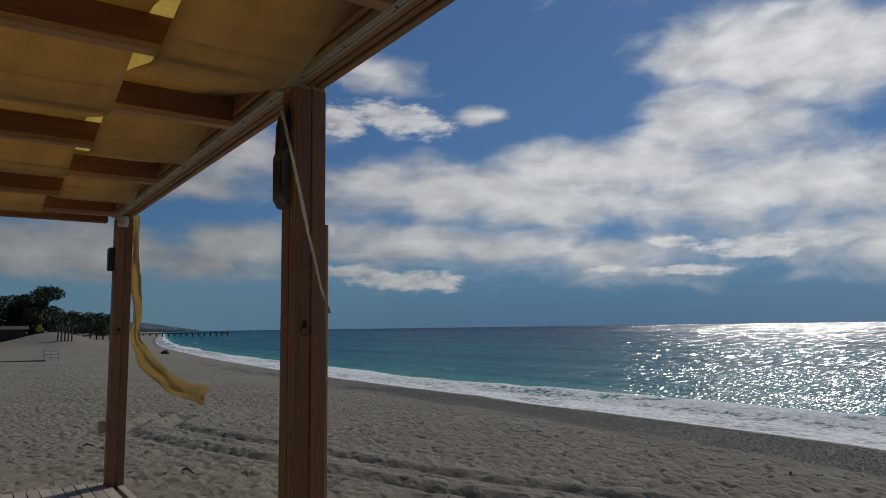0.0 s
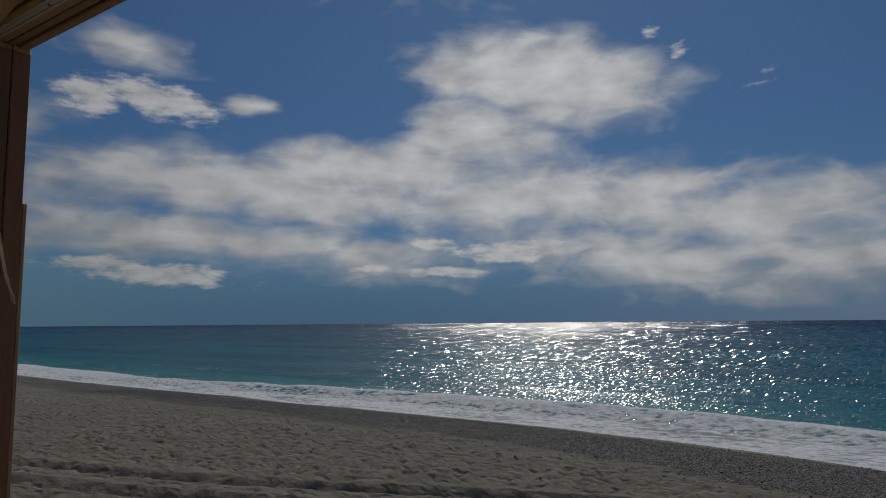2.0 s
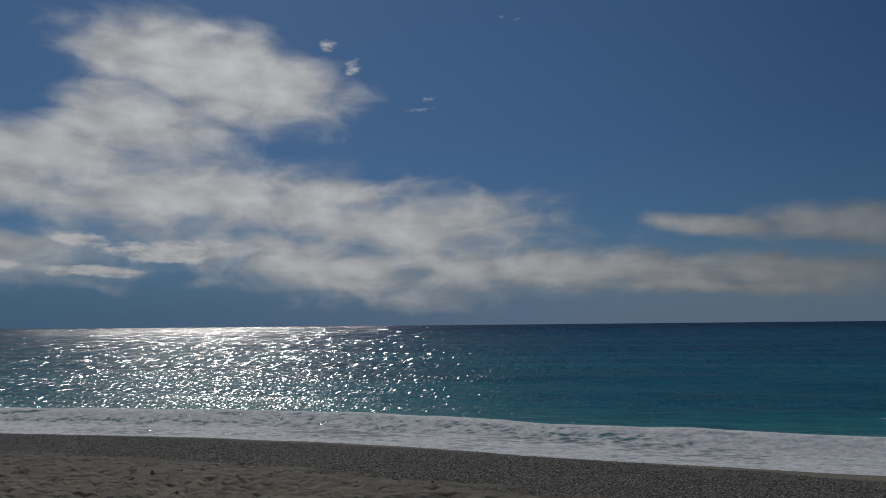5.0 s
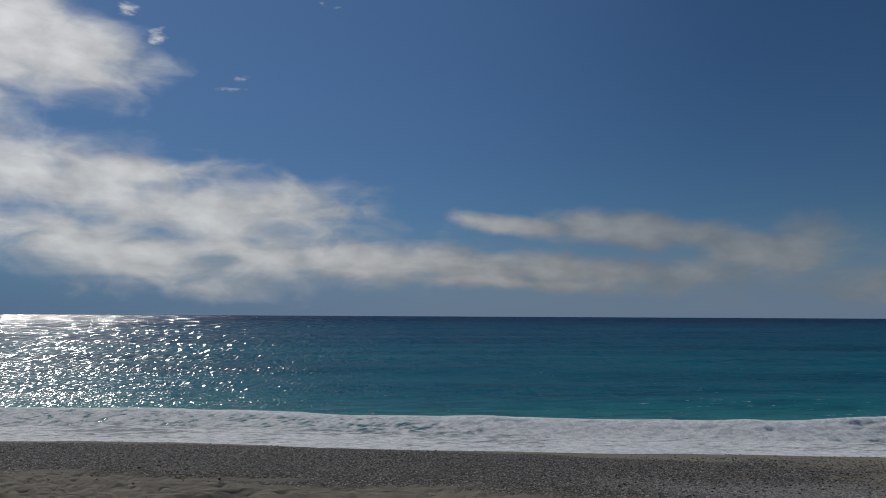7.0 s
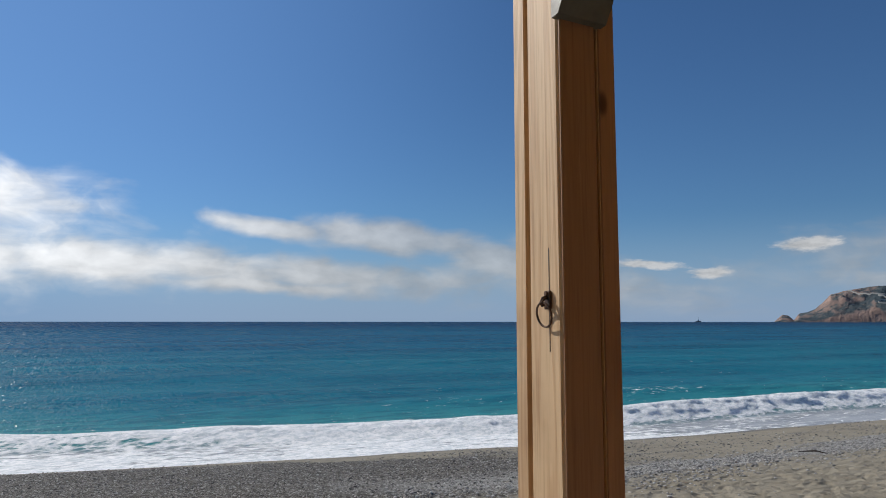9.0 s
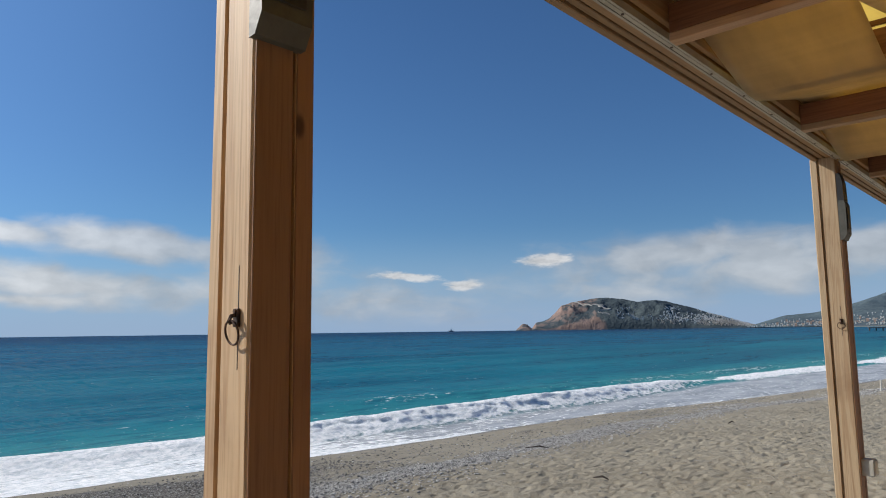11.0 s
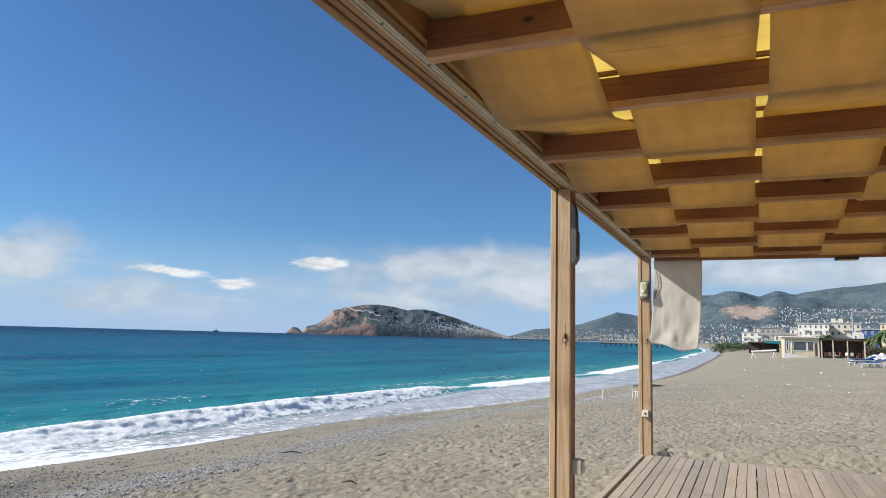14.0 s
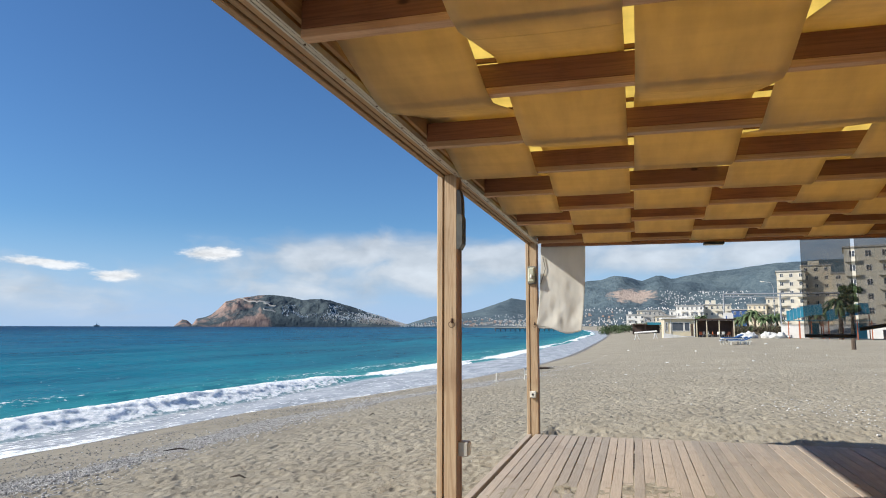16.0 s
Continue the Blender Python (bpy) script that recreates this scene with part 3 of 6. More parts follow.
def sea_material():
    m, t, b, place = material("sea_water", 0.1)
    out, froth, face = [Val(t, node(t, "ShaderNodeAttribute").outputs["Fac"]) for _ in range(3)]
    out.out.node.attribute_name, froth.out.node.attribute_name, face.out.node.attribute_name = "offshore", "froth", "face"
    broad = noise_tex(t, stretched(t, place, (0.25, 1.0, 1.0)), 0.045, 4.0, 0.6)
    away = out + (broad - 0.5) * 60.0
    film = mix(t, noise_tex(t, stretched(t, place, (0.5, 1.3, 1.0)), 0.9, 4.0, 0.6).ramp(0.3, 0.7), (0.26, 0.28, 0.30), (0.42, 0.44, 0.46))
    near = mix(t, face.ramp(-1.15, -0.55), film, (0.035, 0.22, 0.225))
    near = mix(t, face.ramp(0.2, 9.0), near, (0.004, 0.145, 0.195))
    mid = mix(t, away.ramp(14.0, 80.0), near, (0.002, 0.090, 0.160))
    deep = mix(t, away.ramp(60.0, 500.0), mid, (0.001, 0.018, 0.062))
    patch = noise_tex(t, stretched(t, place, (0.12, 0.6, 1.0)), 0.16, 4.0, 0.55)
    deep = mix(t, patch.ramp(0.35, 0.7, 0.0, 0.5) * face.ramp(2.0, 12.0), deep, (0.002, 0.036, 0.075))
    wavelet = noise_tex(t, stretched(t, place, (0.45, 1.7, 1.0)), 1.5, 4.0, 0.6, 0.4) * 0.6 + noise_tex(t, stretched(t, place, (0.3, 1.2, 1.0)), 0.3, 3.0, 0.55) * 0.4
    deep = mix(t, wavelet.ramp(0.46, 0.60, 0.0, 0.45) * face.ramp(0.3, 2.5), deep, (0.002, 0.042, 0.085))
    streaky = noise_tex(t, stretched(t, place, (0.10, 0.8, 1.0)), 0.30, 6.0, 0.65, 0.3)
    deep = mix(t, streaky.ramp(0.50, 0.68, 0.0, 0.55) * face.ramp(3.0, 12.0), deep, (0.010, 0.115, 0.165))
    deep = mix(t, streaky.ramp(0.32, 0.46, 0.5, 0.0) * face.ramp(3.0, 12.0), deep, (0.001, 0.036, 0.075))
    # foam: a lace with holes
    lace = noise_tex(t, stretched(t, place, (0.65, 1.35, 1.0)), 3.4, 7.0, 0.66, 0.8)
    cells = Val(t, node(t, "ShaderNodeTexVoronoi", {"Vector": stretched(t, place, (1.0, 1.9, 1.0)), "Scale": 3.8}).outputs["Distance"])
    foam = (froth * 1.35 + (lace - 0.5) * 2.0 + (cells - 0.35) * 0.6 - 0.50).ramp(0.0, 0.45)
    chop = noise_tex(t, stretched(t, place, (0.7, 1.4, 1.0)), 1.2, 1.0, 0.5, 0.3)
    swell = noise_tex(t, stretched(t, place, (0.18, 0.75, 1.0)), 0.35, 2.0, 0.5)
    calm = face.ramp(-0.6, 0.6, 0.3, 1.0)
    n = node(t, "ShaderNodeBump", {"Height": (chop * out.ramp(8.0, 35.0, 0.06, 0.008) + swell * out.ramp(40.0, 150.0, 0.36, 0.12)) * calm + foam * lace * 0.22, "Strength": 1.0, "Distance": 0.7}).outputs[0]

    # wavelets too small for the swell's shape: facets of random lean, longer the farther out
    def facets(sx, sy):
        v = node(t, "ShaderNodeTexVoronoi", {"Vector": stretched(t, place, (1 / sx, 1 / sy, 0.0)), "Scale": 1.0})
        w = node(t, "ShaderNodeTexWhiteNoise", {"Vector": v.outputs["Position"]})
        both = node(t, "ShaderNodeVectorMath", {0: w.outputs["Color"], 1: v.outputs["Color"]}, operation="ADD").outputs[0]
        return node(t, "ShaderNodeVectorMath", {0: both, 1: (1.0, 1.0, 1.0)}, operation="SUBTRACT").outputs[0]

    lean = mix(t, out.ramp(7.0, 10.0), facets(0.030, 0.14), facets(0.045, 0.27))
    lean = mix(t, out.ramp(20.0, 24.0), lean, facets(0.085, 0.75))
    lean = mix(t, out.ramp(48.0, 60.0), lean, facets(0.15, 2.2))
    lean = mix(t, out.ramp(120.0, 150.0), lean, facets(0.36, 11.0))
    lean = mix(t, out.ramp(300.0, 380.0), lean, facets(1.0, 70.0))
    lean = node(t, "ShaderNodeVectorMath", {0: lean, 1: (0.42, 0.42, 0.0)}, operation="MULTIPLY").outputs[0]
    lean = node(t, "ShaderNodeVectorMath", {0: lean, 1: node(t, "ShaderNodeCombineXYZ", {0: out.ramp(10.0, 250.0, 0.02, 0.08), 1: out.ramp(10.0, 250.0, -0.04, -0.16)}).outputs[0]}, operation="ADD").outputs[0]
    lean = node(t, "ShaderNodeVectorMath", {0: lean, "Scale": calm}, operation="SCALE").outputs[0]
    glint = node(t, "ShaderNodeVectorMath", {0: n, 1: lean}, operation="ADD").outputs[0]
    glint = node(t, "ShaderNodeVectorMath", {0: glint}, operation="NORMALIZE").outputs[0]
    # foam scatters light within, so that its small hollows stay pale
    soft = node(t, "ShaderNodeVectorMath", {0: n, 1: (0.0, 0.25, 0.9)}, operation="ADD").outputs[0]
    soft = node(t, "ShaderNodeVectorMath", {0: soft}, operation="NORMALIZE").outputs[0]
    body = node(t, "ShaderNodeBsdfDiffuse", {"Color": deep, "Normal": soft}).outputs[0]
    shine = node(t, "ShaderNodeBsdfGlossy", {"Color": (0.95, 0.97, 1.0, 1.0), "Roughness": 0.19, "Normal": glint}).outputs[0]
    gloss = Val(t, node(t, "ShaderNodeFresnel", {"IOR": 1.33, "Normal": glint}).outputs[0]).op("MINIMUM", 0.17)
    wet = node(t, "ShaderNodeMixShader", {0: gloss, 1: body, 2: shine}).outputs[0]
    bubbles = noise_tex(t, stretched(t, place, (0.8, 1.2, 1.0)), 7.0, 6.0, 0.7, 0.6)
    thick = mix(t, (bubbles * 0.7 + lace * 0.3).ramp(0.40, 0.60), (0.56, 0.61, 0.63), (0.93, 0.93, 0.92))
    white = node(t, "ShaderNodeBsdfPrincipled", {"Base Color": thick, "Normal": soft, "Roughness": 0.8, "Subsurface Weight": 0.8, "Subsurface Radius": (1.0, 1.0, 1.0), "Subsurface Scale": 0.4, "Specular IOR Level": 0.2}).outputs[0]
    t.links.new(node(t, "ShaderNodeMixShader", {0: foam, 1: wet, 2: white}).outputs[0], t.nodes["Material Output"].inputs[0])
    t.nodes.remove(b)
    return m


def make_sea():
    xs = levels((-34, 40, 0.12), ("grow", 4990, 1.06))
    left = levels((34, 34.12, 0.12), ("grow", 4990, 1.06))
    xs = np.concatenate([-left[::-1][:-1], xs])
    ds = levels((-0.6, 0.4, 0.11), (0.4, 6.4, 0.055), (6.4, 9, 0.11), ("grow", 45, 1.018), ("grow", 4990, 1.05))
    d, x = np.meshgrid(ds, xs, indexing="ij")
    y = shore(x) + d
    z = SEA + 0.02 * (fractal(x * 1.1, y * 1.8, 61, 3) - 0.5) * np.clip((d + 0.6) / 2, 0, 1)
    z = np.where(d < 0.3, np.maximum(z, SEA) + 0.012, z)
    # the breaker: steep towards the beach, gentle behind, higher in some stretches than in others
    line = 2.75 + 1.5 * (fractal(x * 0.07, x * 0 + 9, 71, 3) - 0.5) + np.clip((x - 8) * 0.02, 0, 0.5) + np.clip((x - 18) * 0.12, 0, 2.2)
    size = 0.13 + 0.16 * np.clip(fractal(x * 0.055 + 2.2, x * 0 + 4, 72, 3) * 1.9 - 0.45, 0, 1)
    size = size * np.clip(1.25 - np.abs(x - 4) / 70, 0.35, 1)
    size = np.maximum(size, 0.40 * np.exp(-(((x - 20) / 14) ** 4)))
    size = size * (0.78 + 0.44 * fractal(x * 0.7, x * 0 + 3, 85, 3))
    u = d - line
    rise = np.clip((u + 0.95) / 0.95, 0, 1)
    crest = np.where(u < 0, rise * (1 - 0.25 * np.sin(math.tau * rise) / math.tau), np.exp(-((u / 1.25) ** 2)))
    z = z + size * crest
    broken = np.maximum(np.clip((fractal(x * 0.10 + 7.7, x * 0 + 2, 73, 3) - 0.36) * 6, 0, 1), np.exp(-(((x - 20) / 12) ** 4)))
    # tumbling foam: round heads that swell up and forward out of the front
    heads = 0.7 - 0.7 * np.abs(2 * fractal(x * 1.5, d * 2.0, 74, 2, 0.5) - 1) + 0.8 * (1 - np.abs(2 * fractal(x * 4.4, d * 5.0, 86, 2, 0.5) - 1)) - 0.9
    torn = heads * np.exp(-(((u + 0.15) / 0.55) ** 2)) * (0.15 + 0.85 * broken)
    z = z + size * 0.20 * torn
    y = y - 0.30 * size * torn
    # a second, lower line and the swell behind it
    line2 = 8.2 + 3.0 * (fractal(x * 0.05 + 3, x * 0 + 1, 75, 3) - 0.5)
    z = z + 0.20 * np.exp(-(((d - line2) / 1.2) ** 2)) * np.clip(fractal(x * 0.07, x * 0 + 6, 76, 2) * 2 - 0.5, 0, 1)
    lift = np.clip((d - 6) / 10, 0, 1) * np.exp(-d / 220)
    wander = d + 6 * (fractal(x * 0.02, d * 0.01, 77, 2) - 0.5)
    z = z + lift * 0.10 * np.sin(wander * math.tau / 9.5) * (0.4 + fractal(x * 0.04, d * 0.06, 78, 2))
    z = z + np.clip((d - 3) / 4, 0, 1) * 0.10 * (fractal(x * 0.45, y * 0.8, 79, 3) - 0.5) * np.exp(-d / 300)
    # foam: the swash, the breaking front, trails behind
    right = np.clip((x - 9) / 9, 0, 1)
    swash = np.clip(1.0 - np.clip((d - line + 0.1 + 0.7 * right) / (0.9 - 0.4 * right), 0, 1), 0, 1)
    swash = swash * (0.34 + 0.60 * fractal(x * 0.35, d * 1.4, 80, 3) + 0.30 * np.exp(-(((d - 0.05) / 0.22) ** 2)))
    swash = swash * (1 - 0.62 * right) * (1 - 0.40 * np.clip((x - 28) / 15, 0, 1)) * (0.45 + 0.55 * np.exp(-((np.abs(x) / 110) ** 2)))
    front = np.exp(-(np.abs((u + 0.25) / 0.70) ** 3)) * (0.30 * (1 - right) + 0.85 * broken) + (0.55 + 0.6 * (fractal(x * 0.9, x * 0 + 8, 84, 4) - 0.4)) * np.exp(-(((u - 0.06) / 0.24) ** 2)) + 0.6 * broken * np.exp(-(((u - 0.5) / 0.55) ** 2))
    trail = 0.46 * np.exp(-np.clip(d - line, 0, None) / 3.0) * fractal(x * 0.25, d * 0.7, 81, 3) * (d > line)
    second = 0.30 * np.exp(-(((d - line2 + 2 * (fractal(x * 0.3, d * 0.3, 83, 3) - 0.5)) / 1.1) ** 2)) * np.clip(fractal(x * 0.16 + 4, d * 0.1, 82, 3) * 4 - 2.0, 0, 1)
    froth = np.clip(np.maximum(np.maximum(swash, front), np.maximum(trail, second)), 0, 1)
    ob = sheet("water", x, y, z, sea_material(), {"offshore": d, "froth": froth, "face": u})
    return tagged(ob, "turquoise sea turning deep blue, with a white breaker", "sea", kind="structure")


make_sea()

# ---- the pergola ----
POST_X = (-8.017, -3.742, 0.543, 4.857, 9.161)
FRONT, THICK, TOP = 1.187, 0.137, 2.5
BACK = -4.5


def post_outline():
    """The plan of a glued post: softened corners and a groove in three of its sides."""
    w, e, c, g, d = THICK, 0.150, 0.006, 0.007, 0.014
    return [(c, 0), (0.087, 0), (0.087, d), (0.087 + g, d), (0.087 + g, 0), (w - c, 0), (w, c), (w, 0.075), (w - d, 0.075), (w - d, 0.075 + g), (w, 0.075 + g),
            (w, e - c), (w - c, e), (c, e), (0, e - c), (0, 0.110), (0.028, 0.110), (0.028, 0.094), (0, 0.094), (0, c)]


def ring_pull(side):
    """An iron ring on a small hinged plate; side is -1 or 1 along x."""
    bm = boxes((0.0, side * 0.006, -0.009, 0.009, 0.002, 0.036), bevel=0.0015)
    tube([(side * 0.004, 0, 0.024), (side * 0.014, 0, 0.022), (side * 0.018, 0, 0.014), (side * 0.014, 0, 0.008)], 0.004, 6, bm)
    for z in (0.008, 0.031):
        tube([(side * 0.005, 0, z), (side * 0.009, 0, z)], 0.0042, 6, bm)
    turn = [math.tau * i / 20 for i in range(20)]
    tube([(side * (0.012 + 0.004 * math.cos(a)), 0.022 * math.sin(a), -0.008 + 0.022 * math.cos(a)) for a in turn], 0.0021, 6, bm, closed=True)
    return bm


pergola = thing("pergola", "pine beach pergola with grooved posts and brown rafters over a deck", "pergola", at=pose(0, 0, 0))
posts = []
for x in POST_X:
    ob = part("post", outline_solid(post_outline(), "z", -0.25, TOP), POST, pergola, "grooved light pine post")
    ob.location = (x, FRONT, 0)
    posts.append(ob)
    for side, at, y in ((-1, 0.0, 0.036), (1, THICK + 0.004, 0.05)):
        pull = part("ring", ring_pull(side), IRON, ob, "small rusty iron ring on a plate")
        pull.location = (at, y, 1.405)
    # reddish facings on the sides away from the sun; shade is in their tone
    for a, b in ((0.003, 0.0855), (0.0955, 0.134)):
        part("facing", boxes((a, b, -0.004, 0.0005, -0.2, 2.48), bevel=0.0012), SHADE_FACING, ob, "reddish stained pine facing, toned darker for the shaded side")
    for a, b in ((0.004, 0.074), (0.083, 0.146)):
        part("facing", boxes((THICK - 0.0005, THICK + 0.004, a, b, -0.2, 2.48), bevel=0.0012), SHADE_FACING, ob, "reddish stained pine facing, toned darker for the shaded side")
    part("crack", boxes((-0.0006, 0.004, 0.0345, 0.0362, 1.33, 1.52)), BLACK, ob, "long drying crack")
# the batten that thickens one post below eye level
part("batten", boxes((-3.742 + 0.03, -3.742 + THICK - 0.002, FRONT + 0.1505, FRONT + 0.166, -0.1, 1.87), bevel=0.002), POST, pergola)

X0, X1 = POST_X[0] - 0.03, POST_X[-1] + THICK + 0.02
part("fascia", boxes((X0, X1, 1.286, 1.322, 2.492, 2.74), bevel=0.004), BEAM, pergola, "weathered front fascia board")
part("lower_strip", boxes((X0 + 0.002, X1 - 0.002, 1.250, 1.280, 2.502, 2.56), bevel=0.003), BEAM, pergola)
part("front_beam", boxes((X0 + 0.004, X1 - 0.004, 1.195, 1.247, 2.505, 2.735), bevel=0.004), BEAM, pergola, "brown front beam")
part("ledger", boxes((X0 + 0.012, X1 - 0.012, 0.955, 1.119, 2.64, 2.69), bevel=0.003), BEAM, pergola)
part("inner_board", boxes((X0 + 0.01, X1 - 0.01, 1.122, 1.146, 2.525, 2.735), bevel=0.003), BEAM, pergola)


def rail_outline():
    """The aluminium channel under the beam: two lips and two narrow slots."""
    y, z = 1.149, 2.484
    return [(y, z + 0.03), (y, z), (y + 0.010, z), (y + 0.010, z + 0.006), (y + 0.013, z + 0.006), (y + 0.013, z + 0.001), (y + 0.030, z + 0.001), (y + 0.030, z + 0.006),
            (y + 0.033, z + 0.006), (y + 0.033, z), (y + 0.044, z), (y + 0.044, z + 0.03)]


for a, b in zip(POST_X[:-1], POST_X[1:]):
    rail = part("rail", outline_solid(rail_outline(), "x", a + THICK - 0.03, b + 0.03), ALU, pergola, "dull aluminium rail with screws")
    n = 11
    for i in range(n):
        x = a + THICK + 0.12 + (b - a - THICK - 0.24) * i / (n - 1)
        part("screw", tube([(x, 1.1705, 2.486), (x, 1.1705, 2.4815)], 0.0055, 8), IRON, rail)

for x, w in ((POST_X[0] - 0.02, 0.1), (POST_X[-1] - 0.05, 0.1)):
    part("end_beam", boxes((x, x + w, BACK, 1.12, 2.442, 2.69), bevel=0.004), RAFTER, pergola, "reddish end beam")
part("back_beam", boxes((X0, X1, BACK - 0.14, BACK - 0.002, 2.492, 2.73), bevel=0.004), BEAM, pergola)
for x in POST_X:
    ob = part("post", outline_solid(post_outline(), "z", -0.25, TOP - 0.008), POST, pergola, "grooved light pine post")
    ob.location = (x, BACK - 0.14, 0)

# unseen wall, added behind the deck to darken the posts' inner sides
closing = thing("back_wall", "plain dark wall added unseen behind the pergola to hold back light", "wall", at=pose(0, 0, 0), kind="structure")
part("boarding", boxes((X0, X1, BACK - 0.24, BACK - 0.15, -0.3, 2.49)), BEAM, closing)

RAFTERS = [2.23 + 0.82 * k for k in range(-12, 9)]
rng = random.Random(4)
for i, x in enumerate(RAFTERS):
    dx, dz = rng.uniform(-0.012, 0.012), rng.uniform(-0.004, 0.004)
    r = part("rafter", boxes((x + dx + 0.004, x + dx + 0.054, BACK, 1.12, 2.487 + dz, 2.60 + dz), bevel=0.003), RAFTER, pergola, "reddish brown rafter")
    part("trim", boxes((x + dx, x + dx + 0.058, BACK, 1.12, 2.452 + dz, 2.486 + dz), bevel=0.003), RAFTER_TRIM, r)
for i, x in enumerate(RAFTERS[:-1]):
    part("purlin", boxes((x + 0.31, x + 0.33, BACK, 1.12, 2.735, 2.757)), RAFTER, pergola)


def woven_strip(y0, y1, phase, seed):
    """A canvas strip drawn taut over one rafter and under the next, sewn together from panels."""
    t = thing("canvas_strip", "ochre canvas strip woven over and under the rafters", "awning strip", "canvas strips of the roof", pose(0, 0, 0))
    cuts = [RAFTERS[0] - 0.28] + [r + 0.24 + 0.05 * math.sin(seed * 3 + i) for i, r in enumerate(RAFTERS) if (i + seed) % 2] + [RAFTERS[-1] + 0.22]
    for a, b in zip(cuts[:-1], cuts[1:]):
        xs = np.linspace(a - 0.002, b + 0.002, max(4, int((b - a) / 0.028)))
        vv, x = np.meshgrid(np.linspace(0, 1, 11), xs, indexing="ij")
        wave = np.arcsin(0.985 * np.cos(math.pi * (x - RAFTERS[0] - 0.028) / 0.82)) / math.asin(0.985) * phase
        taut = np.clip(wave * 1.10, -1, 1)
        edge = (vv - 0.5) * 2
        slack = 1 - np.abs(taut)
        z = 2.5285 + 0.086 * taut + 0.014 * (fractal(x * 1.3, vv * 1.5 + seed, 90 + seed, 3) - 0.5) * slack - 0.016 * slack * (1 - edge**2) * (0.5 + smooth_noise(x * 0.9, x * 0 + seed, 92))
        y = y0 + (y1 - y0) * vv - edge * (0.004 + 0.014 * (smooth_noise(x * 1.1, x * 0 + seed, 95) - 0.3))
        near_seam = np.minimum(x - xs[0], xs[-1] - x)
        z = z - 0.0006 * (near_seam < 0.02)
        ob = sheet("panel", x, y, z, CANVAS)
        ob.parent = t
        mod = ob.modifiers.new("thickness", "SOLIDIFY")
        mod.thickness, mod.offset = 0.0016, 0
    return t


edge_y = [1.122, 0.555, -0.065, -0.715, -1.365, -2.0, -2.64, -3.28, -3.9, -4.45]
for i, (a, b) in enumerate(zip(edge_y[:-1], edge_y[1:])):
    woven_strip(b + 0.012, a - 0.008, 1 if i % 2 == 0 else -1, i)

xs, ys = np.meshgrid(np.linspace(X0 + 0.05, X1 - 0.05, 160), np.linspace(BACK, 1.2, 40))
upper = sheet("roof_canvas", xs, ys, 2.775 + 0.02 * (fractal(xs * 1.3, ys * 1.3, 130, 3) - 0.5), TOP_CANVAS)
upper.modifiers.new("thickness", "SOLIDIFY").thickness = 0.002
tagged(upper, "bright yellow translucent canvas stretched over the pergola roof", "awning")

# ---- the deck ----
deck = thing("deck", "weathered wooden deck of long narrow boards with open joints", "deck", at=pose(0, 0, 0), kind="structure")
PITCH = 0.0955
rng = random.Random(9)
shared = {}
joints = (-8.12, -3.75, 0.55, 4.85, 9.14)
rest = bmesh.new()
row = 0
y = 1.232
while y > -4.4:
    for a, b in zip(joints[:-1], joints[1:]):
        if y > -3.2:
            key = round(b - a, 3), row % 4
            if key not in shared:
                me = bpy.data.meshes.new("plank")
                bm = boxes((0.002, b - a - 0.003, -0.0885, 0.0, -0.028, 0.0), bevel=0.0025)
                bm.to_mesh(me)
                bm.free()
                me.materials.append(PLANK)
                shared[key] = me
            ob = new("plank", shared[key])
            ob.parent = deck
            ob.location = (a + rng.uniform(-0.004, 0.004), y + rng.uniform(-0.003, 0.003), rng.uniform(-0.003, 0.002))
            ob.rotation_euler = (rng.uniform(-0.012, 0.012), 0, rng.uniform(-0.0008, 0.0008))
        else:
            block(rest, a + 0.002, b - 0.003, y - 0.0875, y, -0.028, 0.0)
    y -= PITCH
    row += 1
tagged(part("back_planks", rest, PLANK, deck), kind="stuff")
part("edge_board", boxes((-8.12, 9.14, 1.272, 1.335, -0.16, -0.004), bevel=0.004), PLANK, deck)
joists = bmesh.new()
for i in range(22):
    x = -8.0 + i * 0.81
    block(joists, x, x + 0.06, -4.4, 1.268, -0.13, -0.032)
part("joists", joists, OLD_WOOD, deck)


def drifted_sand():
    x, y = np.meshgrid(np.linspace(4.9, 7.3, 130), np.linspace(-1.9, 1.2, 150), indexing="ij")
    lump = fractal(x * 1.6, y * 1.6, 140, 4) - 0.33 - 0.55 * (np.hypot((x - 5.75) / 1.0, (y + 0.1) / 1.25)) ** 2 * 0.55
    z = np.clip(lump * 0.022, -0.02, 0.0045) + 0.0035 * (fractal(x * 16, y * 16, 141, 2) - 0.5)
    ob = sheet("drifted_sand", x, y, z - 0.006, bpy.data.materials["beach_sand"], {"inland": np.full(x.shape, 15.0), "stony": np.zeros(x.shape), "pale": np.zeros(x.shape)})
    tagged(ob, "thin patch of grey sand blown over the deck boards", "sand", kind="stuff")


drifted_sand()

# ---- fittings on the posts ----


